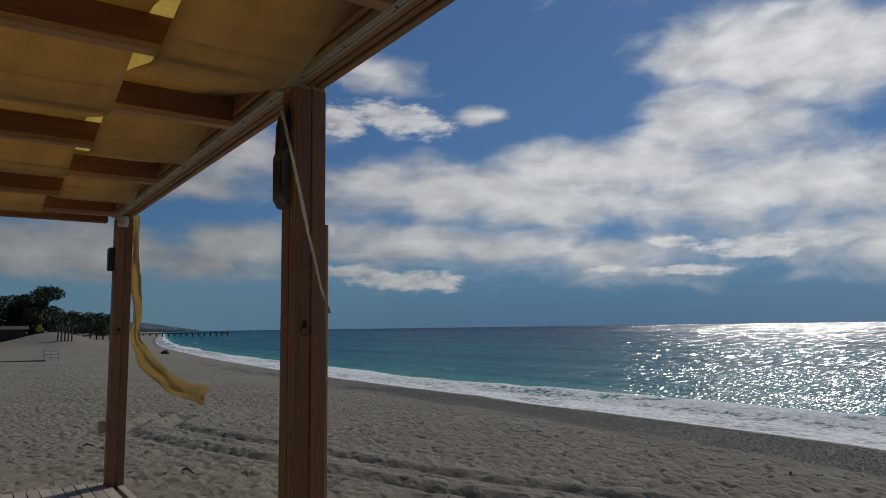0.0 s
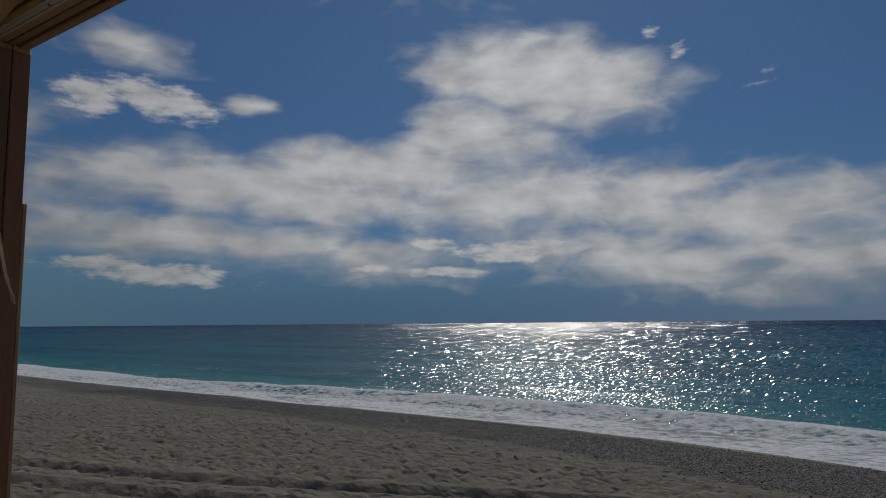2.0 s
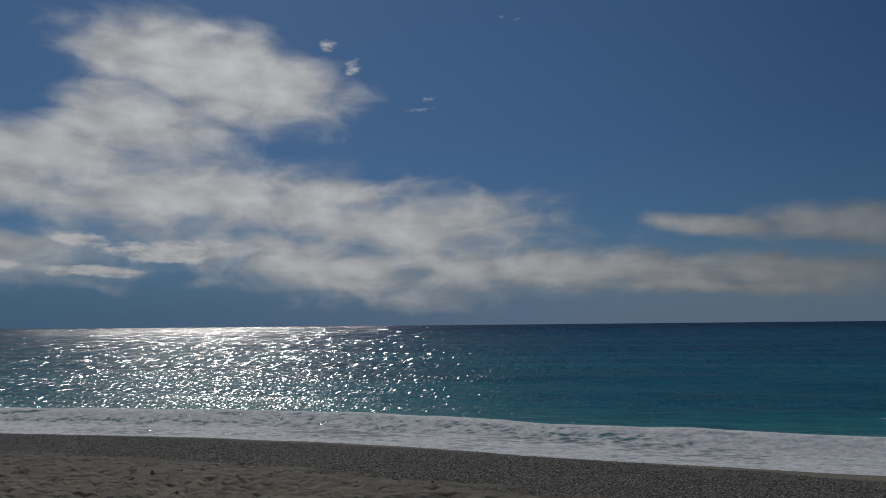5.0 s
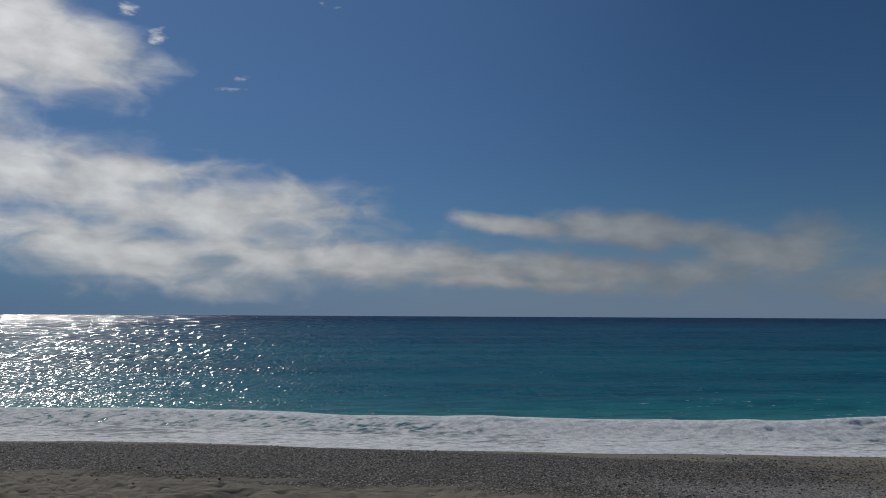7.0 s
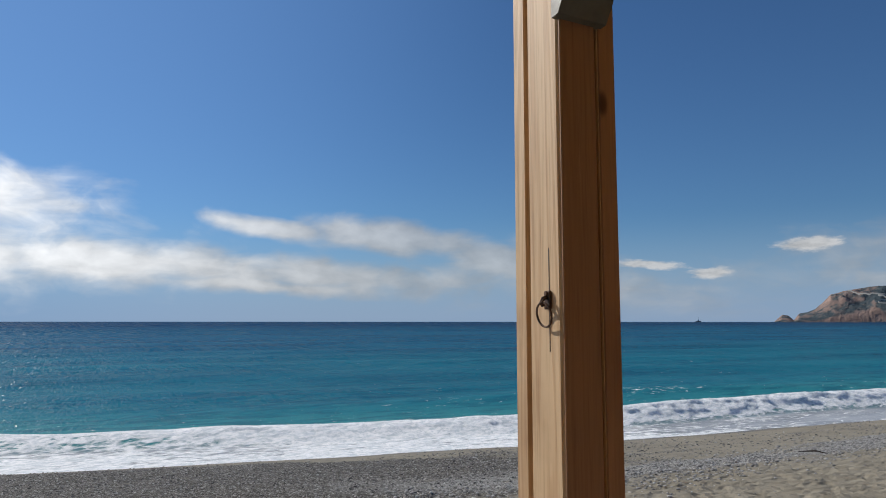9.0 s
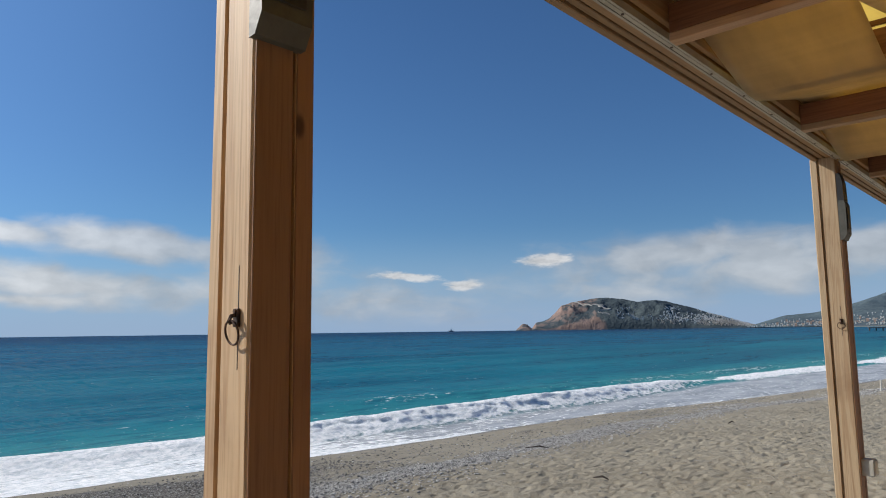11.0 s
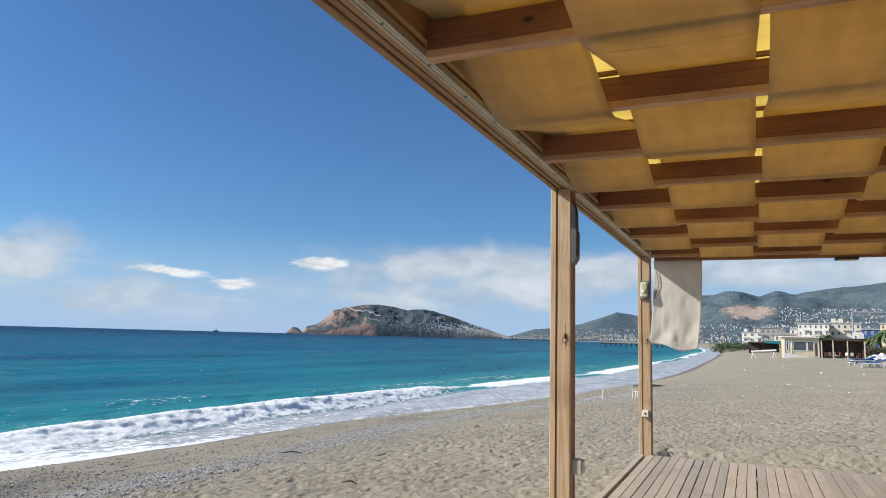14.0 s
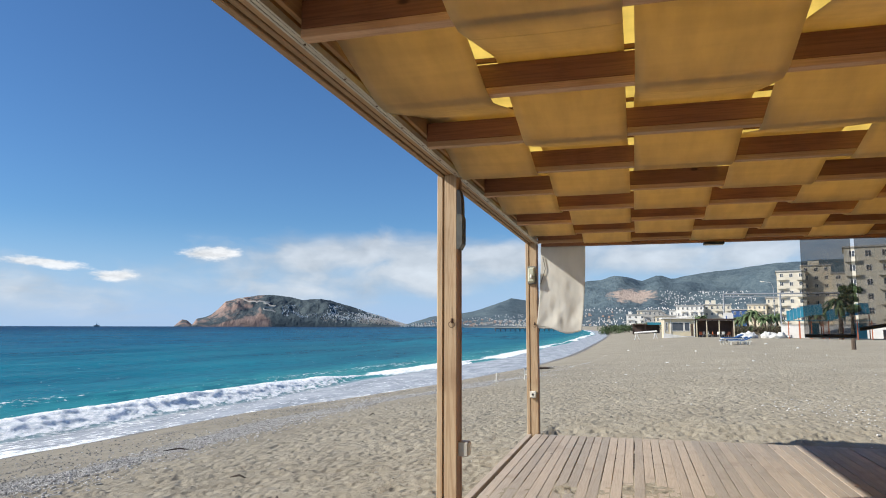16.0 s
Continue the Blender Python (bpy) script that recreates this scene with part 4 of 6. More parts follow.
def speaker(x, height, z=1.965):
    """A dark tapered horn over a grey case, hung on the inner side of a post."""
    t = thing("outdoor_speaker", "dark outdoor loudspeaker with a grey case hung on a pine post", "loudspeaker", "loudspeakers on the posts", pose(x, FRONT, z))
    part("case", outline_solid([(0.0, -0.02), (-0.02, -0.018), (-0.042, 0.02), (-0.044, 0.21), (-0.036, 0.235), (0.0, 0.24)], "x", -0.012, 0.102), plain("dark_grey_case", (0.10, 0.10, 0.085), (0.065, 0.065, 0.055), 14.0, 0.5), t, "grey case with a slanted base")
    part("hood", outline_solid([(0.0, 0.2405), (-0.037, 0.237), (-0.034, height - 0.06), (-0.02, height), (0.0, height)], "x", -0.005, 0.095), BLACK, t, "black tapered hood")
    part("bracket", boxes((0.055, 0.075, -0.004, 0.003, height, height + 0.05)), IRON, t)
    part("grille", boxes((0.005, 0.085, -0.0475, -0.044, 0.05, 0.19), bevel=0.001), BLACK, t)
    return t


for x in (POST_X[1], POST_X[2], POST_X[3]):
    speaker(x, 0.42)

lamp = thing("bulkhead_lamp", "milky glass bulkhead lamp on a post, switched off", "lamp", at=pose(POST_X[4], FRONT + 0.062, 2.02))
part("base", boxes((-0.03, 0.0, -0.058, 0.058, -0.075, 0.165), bevel=0.006), GREY_CASE, lamp)
bm = boxes((-0.085, -0.031, -0.045, 0.045, -0.055, 0.145), bevel=0.018)
part("glass", bm, GLASS_LAMP, lamp, "milky greenish glass cover")
part("bulb", tube([(-0.05, 0, -0.02), (-0.089, 0, 0.02), (-0.089, 0, 0.05)], [0.012, 0.02, 0.014]), WHITE_CASE, lamp)

socket = thing("power_socket", "white weatherproof power socket on the side of a post", "socket", at=pose(POST_X[4], FRONT + 0.065, 0.505))
part("box", boxes((-0.05, 0.0, -0.04, 0.04, -0.042, 0.042), bevel=0.006), WHITE_CASE, socket)
part("hole", tube([(-0.049, 0, 0.0), (-0.053, 0, 0.0)], 0.014, 12), BLACK, socket)

junction = thing("junction_box", "pale grey junction box on the inner side of a post", "junction box", at=pose(POST_X[3] + 0.07, FRONT, 0.515))
part("box", boxes((-0.045, 0.045, -0.075, 0.0, -0.05, 0.05), bevel=0.006), plain("pale_grey_plastic", (0.45, 0.43, 0.38), (0.38, 0.36, 0.31), 20.0, 0.5), junction)
part("cover", boxes((-0.038, 0.038, -0.079, -0.0752, -0.042, 0.042), bevel=0.0015), WHITE_CASE, junction)

small = thing("junction_box", "small dark box on the inner side of a far post", "junction box", at=pose(POST_X[0] + 0.06, FRONT, 2.09))
part("box", boxes((-0.05, 0.05, -0.05, 0.0, -0.11, 0.11), bevel=0.006), BLACK, small)
part("cover", boxes((-0.04, 0.04, -0.056, -0.0502, -0.1, 0.1), bevel=0.002), GREY_CASE, small)
junction2 = copy_thing(junction, pose(POST_X[0] + 0.06, FRONT, 0.53))

spot = thing("security_camera", "small white round camera under the corner of the pergola", "camera", at=pose(POST_X[0] + 0.16, FRONT + 0.05, 2.42))
part("body", tube([(0, 0, 0.075), (0, 0, 0.0), (0, 0, -0.03)], [0.05, 0.052, 0.035], 16), WHITE_CASE, spot)
part("lens", tube([(0, 0, -0.03), (0, 0, -0.036)], 0.02, 12), BLACK, spot)

flood = thing("floodlight", "small flat floodlight under the end beam, switched off", "lamp", at=pose(9.12, -1.03, 2.440))
part("housing", boxes((-0.07, 0.05, -0.12, 0.12, -0.035, 0.0), bevel=0.006), BLACK, flood)
part("glass", boxes((-0.06, 0.04, -0.105, 0.105, -0.0385, -0.0352), bevel=0.001), WHITE_CASE, flood)


# ---- hangings ----
def ribbon(name, line, widths, across, mat, label, category, seed, creased=0.05):
    """A strip of cloth along a line of points, bellied and creased; across gives the direction of its width at each point."""
    n = 60
    k = np.linspace(0, len(line) - 1, n)
    pts = np.stack([np.interp(k, range(len(line)), [p[i] for p in line]) for i in range(3)], 1)
    for _ in range(3):
        pts[1:-1] = (pts[:-2] + 2 * pts[1:-1] + pts[2:]) / 4
    wid = np.interp(k, range(len(widths)), widths)
    dirs = np.stack([np.interp(k, range(len(across)), [p[i] for p in across]) for i in range(3)], 1)
    dirs /= np.linalg.norm(dirs, axis=1)[:, None]
    v = np.linspace(-0.5, 0.5, 9)
    grid = pts[:, None, :] + dirs[:, None, :] * (wid[:, None] * v[None, :])[..., None]
    crease = creased * (fractal(k[:, None] * 1.3 + 0 * v, v[None, :] * 4 + 0 * k[:, None], seed, 3) - 0.5)
    grid[..., 0] += crease * 1.5
    grid[..., 1] += crease
    ob = sheet(name, grid[..., 0], grid[..., 1], grid[..., 2], mat)
    ob.modifiers.new("thickness", "SOLIDIFY").thickness = 0.0016
    return tagged(ob, label, category)


ribbon("torn_cloth", [(-7.86, 1.36, 2.52), (-7.86, 1.37, 2.05), (-7.85, 1.385, 1.7), (-7.84, 1.385, 1.36), (-7.82, 1.48, 1.12), (-7.8, 1.68, 0.92), (-7.78, 1.90, 0.80), (-7.77, 2.04, 0.76)],
       [0.05, 0.09, 0.09, 0.06, 0.14, 0.17, 0.15, 0.22], [(0.3, 1, 0), (0.3, 1, 0), (0.5, 1, 0.1), (0.3, 1, 0.2), (0.2, 0.7, 0.7), (0.1, 0.35, 1), (0.2, 0.3, 1), (0.2, 0.2, 1)],
       FLAG_CANVAS, "torn yellow cloth strip blowing from the roof corner", "cloth strip", 150)
ribbon("strap", [(-3.62, 1.13, 2.37), (-3.55, 1.12, 2.28), (-3.40, 1.12, 1.99), (-3.27, 1.12, 1.72), (-3.15, 1.12, 1.53), (-3.11, 1.12, 1.46)],
       [0.010, 0.016, 0.019, 0.014, 0.009, 0.004], [(0.8, 0.5, 0), (0.9, 0.3, 0), (1, 0.1, 0.1), (1, 0.2, 0), (0.8, 0.4, 0), (1, 0, 0)], WHITE_SHEET, "pale loose strap dangling from a post", "strap", 160, 0.012)


def hanging(y0, y1, z0, z1, mat, label, seed, slant=0.0, hem=False, face=9.235, sway=0.0):
    """A sheet hung from the end beam, with folds, and a bar in its lower hem where it has one."""
    v, w = np.meshgrid(np.linspace(0, 1, 40), np.linspace(0, 1, 46), indexing="ij")
    y = y0 + (y1 - y0) * v + sway * w * w
    low = z0 + slant * v + (0.03 * np.sin(v * 7.0) if sway else 0)
    z = z1 + (low - z1) * w
    x = face + (0.10 if sway else 0.05) * w * (fractal(v * 2.5, w * 3.0, seed, 4) - 0.5) + 0.012 * np.sin(v * 9 + seed) * w
    t = thing("hanging_sheet", label, "sheet", "", pose(0, 0, 0))
    ob = sheet("fabric", x, y, z, mat)
    ob.parent = t
    ob.modifiers.new("thickness", "SOLIDIFY").thickness = 0.001
    if hem:
        part("hem_bar", tube([(face, y0, z0), (face, y1, z0 + slant)], 0.022, 8), BLACK, t, "dark bar in the hem")
    else:
        part("cord", tube([(face - 0.012, y0 - 0.03, z1 - 0.14), (face - 0.014, y0 - 0.06, z1 - 0.3), (face - 0.012, y0 + 0.005, z1 - 0.5)], 0.005, 6), GREY_CASE, t)
    return t


hanging(1.13, 0.545, 1.36, 2.446, WHITE_SHEET, "off-white plastic sheet hung beside the corner post", 170, -0.05, face=9.16, sway=0.07)
hanging(-2.03, -2.58, 1.28, 2.51, DARK_MESH, "dark see-through windbreak mesh with a weighted hem", 171, hem=True)
hanging(-2.62, -4.3, 1.36, 2.51, DARK_MESH, "dark see-through windbreak mesh blown askew", 172, 0.3, hem=True)

# ---- far shores ----


def at_bearing(heading, away, z=0.0):
    """A pose that far off on a heading, turned so that its -y side faces the deck."""
    a = radians(heading)
    return pose(away * math.cos(a), away * math.sin(a), z, 0, 0, heading - 90)


def ground_at(x, y):
    return float(ground_height(np.array([x], dtype=float), np.array([y], dtype=float), False)[0])


def hill_material(name, rock, scrub, dark, rockiness, scar=None):
    m, t, b, place = material(name, 0.9, spec=0.2)
    big, mid, small = noise_tex(t, place, 0.004, 6.0, 0.62), noise_tex(t, stretched(t, place, (1.0, 1.0, 0.45)), 0.02, 6.0, 0.65), noise_tex(t, place, 0.09, 4.0, 0.6)
    up = Val(t, node(t, "ShaderNodeSeparateXYZ", {0: node(t, "ShaderNodeNewGeometry").outputs["Normal"]}).outputs[2])
    green = mix(t, (mid * 0.35 + small * 0.4 + big * 0.25).ramp(0.40, 0.60), dark, scrub)
    cliffs = Val(t, node(t, "ShaderNodeAttribute").outputs["Fac"])
    cliffs.out.node.attribute_name = "bare"
    bare = (up * -1.0 + (big - 0.5) * 1.6 + (mid - 0.5) * 1.2 + cliffs * 1.05 + rockiness).ramp(-0.1, 0.25)
    stone = mix(t, mid.ramp(0.35, 0.65), rock, tuple(v * 0.62 for v in rock))
    col = mix(t, bare, green, stone)
    if scar:
        d = Val(t, node(t, "ShaderNodeVectorMath", {0: stretched(t, node(t, "ShaderNodeVectorMath", {0: place, 1: scar}, operation="SUBTRACT").outputs[0], (1 / 700, 1 / 150, 1 / 55))}, operation="LENGTH").outputs["Value"])
        col = mix(t, (d + (mid - 0.5) * 1.6).ramp(0.55, 0.9, 0.85, 0.0), col, (0.46, 0.35, 0.275))
    t.links.new(col, b.inputs["Base Color"])
    relief(t, b, mid * 0.5 + small * 0.2 + big * 1.6, 1.0, 26.0)
    return m


def ridge(name, table, near, deep, mat, label, category, seed, rough, foot=0.0, n=220, rows=46, cliff=0.35):
    """A range of hills along a skyline of (heading, rise): its foot near, its crest deep behind it, folded by gullies."""
    heads = np.linspace(table[0][0], table[-1][0], n)
    xs = [r[0] for r in table][::-1]
    rise = np.interp(heads[::-1], xs, [r[1] for r in table][::-1])[::-1]
    v = np.linspace(0, 1.35, rows)
    vv, hh = np.meshgrid(v, np.radians(heads), indexing="ij")
    _, rr = np.meshgrid(v, rise, indexing="ij")
    away = near + deep * vv
    top = np.tan(np.radians(rr)) * (near + deep) + 1.4 - SEA
    climb = np.where(vv < 1, np.clip(vv, 0, 1) ** cliff, 1 - (vv - 1) * 0.8)
    x, y = away * np.cos(hh), away * np.sin(hh)
    s = 1 / (deep * 0.35)
    gully = fractal(x * s, y * s, seed, 5, 0.55) - 0.5
    z = SEA + foot + top * climb * (1 + rough * gully * np.clip(4 * (1 - np.abs(climb)) * climb + 0.08, 0, 1))
    z = z + 6 * (fractal(x * 0.03, y * 0.03, seed + 5, 3) - 0.5) * np.clip(top / 60, 0, 1) * climb
    bare = np.interp(np.degrees(hh), [27.0, 29.3, 30.3, 40.0], [0.0, 0.25, 1.0, 1.0]) if category == "headland" else 0.3 + 0 * hh
    ob = sheet(name, x, y, z, mat, {"bare": bare})
    return tagged(ob, label, category, kind="structure")


HEADLAND = [(36.75, 0.0), (36.55, 0.2), (36.2, 0.52), (35.8, 0.45), (35.45, 0.1), (35.1, 0.6), (34.5, 0.72), (34.0, 0.95), (33.5, 1.4), (33.0, 1.98), (32.2, 2.2), (31.0, 2.38), (29.95, 2.57), (28.6, 2.48),
            (27.0, 2.16), (25.5, 2.22), (24.76, 2.12), (23.2, 1.7), (21.7, 1.15), (20.0, 0.65), (18.9, 0.3), (18.2, 0.05)]
HILLS = [(19.2, 0.02), (18.4, 0.2), (16.5, 0.8), (14.5, 0.95), (12.9, 1.25), (11.4, 1.8), (9.8, 2.27), (8.2, 1.85), (6.5, 2.5), (5.0, 3.1), (3.8, 3.5), (2.6, 3.75), (1.34, 4.05), (0.4, 3.9), (-0.6, 3.6), (-1.95, 4.13), (-3.0, 3.75),
         (-3.9, 4.05), (-5.5, 4.2), (-7.7, 4.45), (-10.3, 4.85), (-12.0, 4.95), (-20.0, 5.4), (-32.0, 4.6), (-60.0, 3.2)]
# distance haze is put into these colours: both scrub tones lean blue
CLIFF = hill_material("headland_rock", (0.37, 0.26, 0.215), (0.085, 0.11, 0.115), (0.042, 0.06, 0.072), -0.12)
FOREST = hill_material("hazed_hill_scrub", (0.28, 0.235, 0.205), (0.125, 0.165, 0.175), (0.06, 0.09, 0.11), 0.08, scar=(3600.0, 10.0, 168.0))
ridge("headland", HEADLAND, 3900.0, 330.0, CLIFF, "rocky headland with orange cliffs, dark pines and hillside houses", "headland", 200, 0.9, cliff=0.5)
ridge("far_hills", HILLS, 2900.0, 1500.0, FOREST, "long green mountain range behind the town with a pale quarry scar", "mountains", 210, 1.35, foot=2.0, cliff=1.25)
ridge("far_hills", [(176.0, 0.9), (172.0, 0.85), (168.6, 0.66), (166.5, 0.35), (164.5, 0.05)], 4000.0, 500.0, FOREST, "low hills at the end of the coast, tinted blue for haze", "mountains", 220, 0.4)

HOUSE_TONES = [plain("white_render", (0.84, 0.81, 0.74), (0.76, 0.73, 0.66), 0.2, 0.8), plain("cream_render", (0.76, 0.68, 0.52), (0.66, 0.58, 0.44), 0.2, 0.8), plain("rosy_render", (0.5, 0.34, 0.27), (0.4, 0.27, 0.2), 0.2, 0.8)]
FAR_TONES = [plain("far_white_render", (0.84, 0.81, 0.76), (0.68, 0.66, 0.62), 0.02, 0.85), plain("far_cream_render", (0.62, 0.55, 0.46), (0.48, 0.42, 0.35), 0.02, 0.85)]
IVORY = plain("ivory_render", (0.70, 0.65, 0.53), (0.60, 0.55, 0.44), 0.2, 0.8)
WINDOW = plain("dark_window_glass", (0.06, 0.07, 0.08), (0.09, 0.10, 0.115), 0.8, 0.15)
CONCRETE = plain("pale_concrete", (0.45, 0.43, 0.40), (0.36, 0.35, 0.32), 0.5, 0.85)


def scattered_houses(name, count, span, depth, slope, seed, label, mat, big):
    """Many small far houses with roofs and dark window rows, as one stuff."""
    rng = random.Random(seed)
    bm = bmesh.new()
    tree = bpy.context.evaluated_depsgraph_get()
    for _ in range(count):
        a, r = radians(rng.uniform(*span)), rng.uniform(*depth)
        x, y = r * math.cos(a), r * math.sin(a)
        if smooth_noise(np.array([x * 0.011]), np.array([y * 0.011]), seed)[0] < rng.uniform(0.25, 0.75):
            continue
        hit, where, _, _, ob, _ = scene.ray_cast(tree, (x, y, 900), (0, 0, -1))
        if not hit or where.z > slope or ob.name.startswith("water") or (ob.name.startswith("headland") and where.z < 6):
            continue
        w, d, h = rng.uniform(6, 13) * big, rng.uniform(6, 10) * big, rng.choice((4, 6, 7, 10, 13)) * big ** 0.7
        c, s = math.cos(a), math.sin(a)
        base = where.z - 4
        pts = [(-d, -w), (-d, w), (d, w), (d, -w)]
        low = [bm.verts.new((x + (p * c - q * s) / 2, y + (p * s + q * c) / 2, base)) for p, q in pts]
        top = [bm.verts.new((x + (p * c - q * s) / 2, y + (p * s + q * c) / 2, base + 4 + h)) for p, q in pts]
        for i in range(4):
            bm.faces.new((low[i], low[(i + 1) % 4], top[(i + 1) % 4], top[i]))
        peak = bm.verts.new((x, y, base + 4 + h + (0.2 * w if rng.random() < 0.4 else 0.1)))
        for i in range(4):
            bm.faces.new((top[i], top[(i + 1) % 4], peak))
    bmesh.ops.recalc_face_normals(bm, faces=bm.faces[:])
    tagged(link_mesh(name, bm, mat), label, "houses", kind="stuff")


bpy.context.view_layer.update()
scattered_houses("hillside_houses", 1700, (18.6, 28.6), (3930, 4190), 120, 1, "small white and cream houses climbing the headland", FAR_TONES[0], 0.5)
scattered_houses("harbour_houses", 900, (18.4, 25.5), (3910, 4040), 45, 2, "dense cream houses low on the headland's slope", FAR_TONES[1], 0.48)
scattered_houses("town_houses", 1900, (-12.0, 19.0), (2950, 3600), 95, 3, "far white town spread along the foot of the hills", FAR_TONES[0], 0.34)
scattered_houses("town_houses", 380, (-9.0, 18.0), (2920, 3300), 60, 4, "far cream apartment blocks along the bay", FAR_TONES[1], 0.6)
scattered_houses("town_houses", 900, (-9.0, -2.0), (3300, 3950), 190, 5, "white villas high on the mountain slope", FAR_TONES[0], 0.32)
scattered_houses("roofed_houses", 140, (-9.0, 17.0), (2950, 3500), 80, 6, "far houses with reddish walls and roofs", HOUSE_TONES[2], 0.9)


def wall_line():
    """The old wall zigzagging over the headland."""
    bm = bmesh.new()
    tree = bpy.context.evaluated_depsgraph_get()
    last = None
    for i in range(60):
        u = i / 59
        a, r = radians(31.9 - 4.2 * u if u < 0.55 else 29.6 - 0.5 * math.sin(u * 20)), 4140 - 90 * math.sin(u * 2.5) - (u - 0.55) * 300 * (u > 0.55)
        x, y = r * math.cos(a), r * math.sin(a)
        hit, where, _, _, ob, _ = scene.ray_cast(tree, (x, y, 900), (0, 0, -1))
        if hit and last is not None:
            q = [bm.verts.new(p) for p in (last + Vector((0, 0, -3)), where + Vector((0, 0, -3)), where + Vector((0, 0, 7)), last + Vector((0, 0, 7)))]
            bm.faces.new(q)
            r2 = [bm.verts.new(v.co + Vector((3, 0, 0))) for v in q]
            bm.faces.new(r2[::-1]), bm.faces.new((q[3], q[2], r2[2], r2[3]))
        last = where.copy() if hit else None
    tagged(link_mesh("castle_wall", bm, CONCRETE), "pale old fortress wall winding over the headland", "wall", kind="structure")


wall_line()


def ship():
    t = thing("cargo_ship", "small grey ship far out on the horizon", "ship", at=at_bearing(42.1, 3400.0, SEA))
    part("hull", outline_solid([(-13, 5), (-11, 0), (11, 0), (13, 4), (13, 5)], "y", -3, 3), plain("grey_hull", (0.12, 0.13, 0.15), (0.09, 0.1, 0.11), 0.3, 0.6), t)
    part("bridge", boxes((-3, 4, -2.5, 2.5, 5, 10), (-1, 2, -2, 2, 10, 13)), HOUSE_TONES[0], t)
    part("mast", tube([(0.5, 0, 13), (0.5, 0, 22)], 0.5), CONCRETE, t)
    part("mast", tube([(9, 0, 5), (9, 0, 15)], 0.4), CONCRETE, t)


ship()


def pier(heading, away, length, skew, label, n):
    """A jetty on piles, with a gap-toothed deck."""
    t = thing("pier", label, "pier", at=at_bearing(heading, away, SEA) @ pose(0, 0, 0, 0, 0, skew))
    part("walkway", boxes((0, length, -1.6, 1.6, 1.35, 1.75)), OLD_WOOD, t)
    for i in range(n):
        x = 0.5 + (length - 1) * i / (n - 1)
        part("pile", tube([(x, 0, -3), (x, 0, 1.36)], 0.28, 6), OLD_WOOD, t)
    part("rail", boxes((0, length * 0.45, -1.5, -1.42, 2.5, 2.6)), OLD_WOOD, t)
    return t


pier(169.0, 352.0, 42.0, 6, "dark wooden pier on piles far along the beach", 16)
pier(11.2, 420.0, 46.0, 10, "dark wooden jetty on piles in the bay", 16)

# ---- plants ----
LEAF = plain("dark_leaf", (0.028, 0.045, 0.022), (0.05, 0.075, 0.032), 1.5, 0.7)
LEAF_LIGHT = plain("green_leaf", (0.07, 0.115, 0.04), (0.11, 0.155, 0.06), 1.5, 0.65)
DRY_LEAF = plain("dry_scrub", (0.13, 0.10, 0.06), (0.09, 0.075, 0.045), 1.5, 0.8)
BARK = plain("bark", (0.12, 0.085, 0.06), (0.07, 0.05, 0.035), 8.0, 0.9, bump=0.6, size=0.02)


def leaves(clumps, size, per, seed):
    """Small leaf blades scattered in clumps (x, y, z, radius)."""
    rng = np.random.default_rng(seed)
    verts = []
    for cx, cy, cz, r in clumps:
        n = int(per * r * r)
        p = rng.normal(size=(n, 3))
        p *= (r * rng.uniform(0.45, 1.0, n) ** 0.5 / np.linalg.norm(p, axis=1))[:, None] * np.array([1, 1, 0.8])
        a, b = rng.normal(size=(n, 3)), rng.normal(size=(n, 3))
        a /= np.linalg.norm(a, axis=1)[:, None]
        b -= a * (a * b).sum(1)[:, None]
        b /= np.linalg.norm(b, axis=1)[:, None]
        s = size * rng.uniform(0.6, 1.4, n)[:, None]
        c = p + np.array([cx, cy, cz])
        verts.append(np.stack([c - a * s, c + b * s * 0.45, c + a * s, c - b * s * 0.45], 1))
    v = np.concatenate(verts).reshape(-1, 3)
    me = bpy.data.meshes.new("leaves")
    me.from_pydata(v.tolist(), [], np.arange(len(v)).reshape(-1, 4).tolist())
    return me


def tree(where, height, spread, seed, mat, label, lean=0.0, bare=0.35, group=""):
    rng = random.Random(seed)
    t = thing("tree", label, "tree", group, where)
    top = Vector((lean * height, 0, height * 0.72))
    part("trunk", tube([(0, 0, -0.3), (lean * height * 0.3, 0.05, height * 0.3), top], [height * 0.035, height * 0.028, height * 0.012], 7), BARK, t)
    clumps = []
    for i in range(9):
        a, u = rng.uniform(0, math.tau), rng.uniform(bare, 0.95)
        r = spread * rng.uniform(0.3, 1.0) * (1.1 - 0.6 * abs(u - 0.55))
        tip = Vector((lean * height * u + r * math.cos(a), r * math.sin(a), height * u))
        start = Vector((lean * height * 0.4, 0, height * max(0.15, u - 0.3)))
        part("limb", tube([start, (start + tip) / 2 + Vector((0, 0, 0.08 * height)), tip], [height * 0.014, height * 0.009, height * 0.004], 5), BARK, t)
        clumps.append((*tip, spread * rng.uniform(0.28, 0.48)))
    for _ in range(12):
        a, u = rng.uniform(0, math.tau), rng.uniform(bare + 0.05, 1.0)
        r = spread * rng.uniform(0.0, 0.75)
        clumps.append((lean * height * u + r * math.cos(a), r * math.sin(a), height * u, spread * rng.uniform(0.2, 0.42)))
    me = leaves(clumps, height * 0.028, 1500 / (spread * spread), seed)
    me.materials.append(mat)
    ob = new("crown", me)
    ob.parent = t
    return t


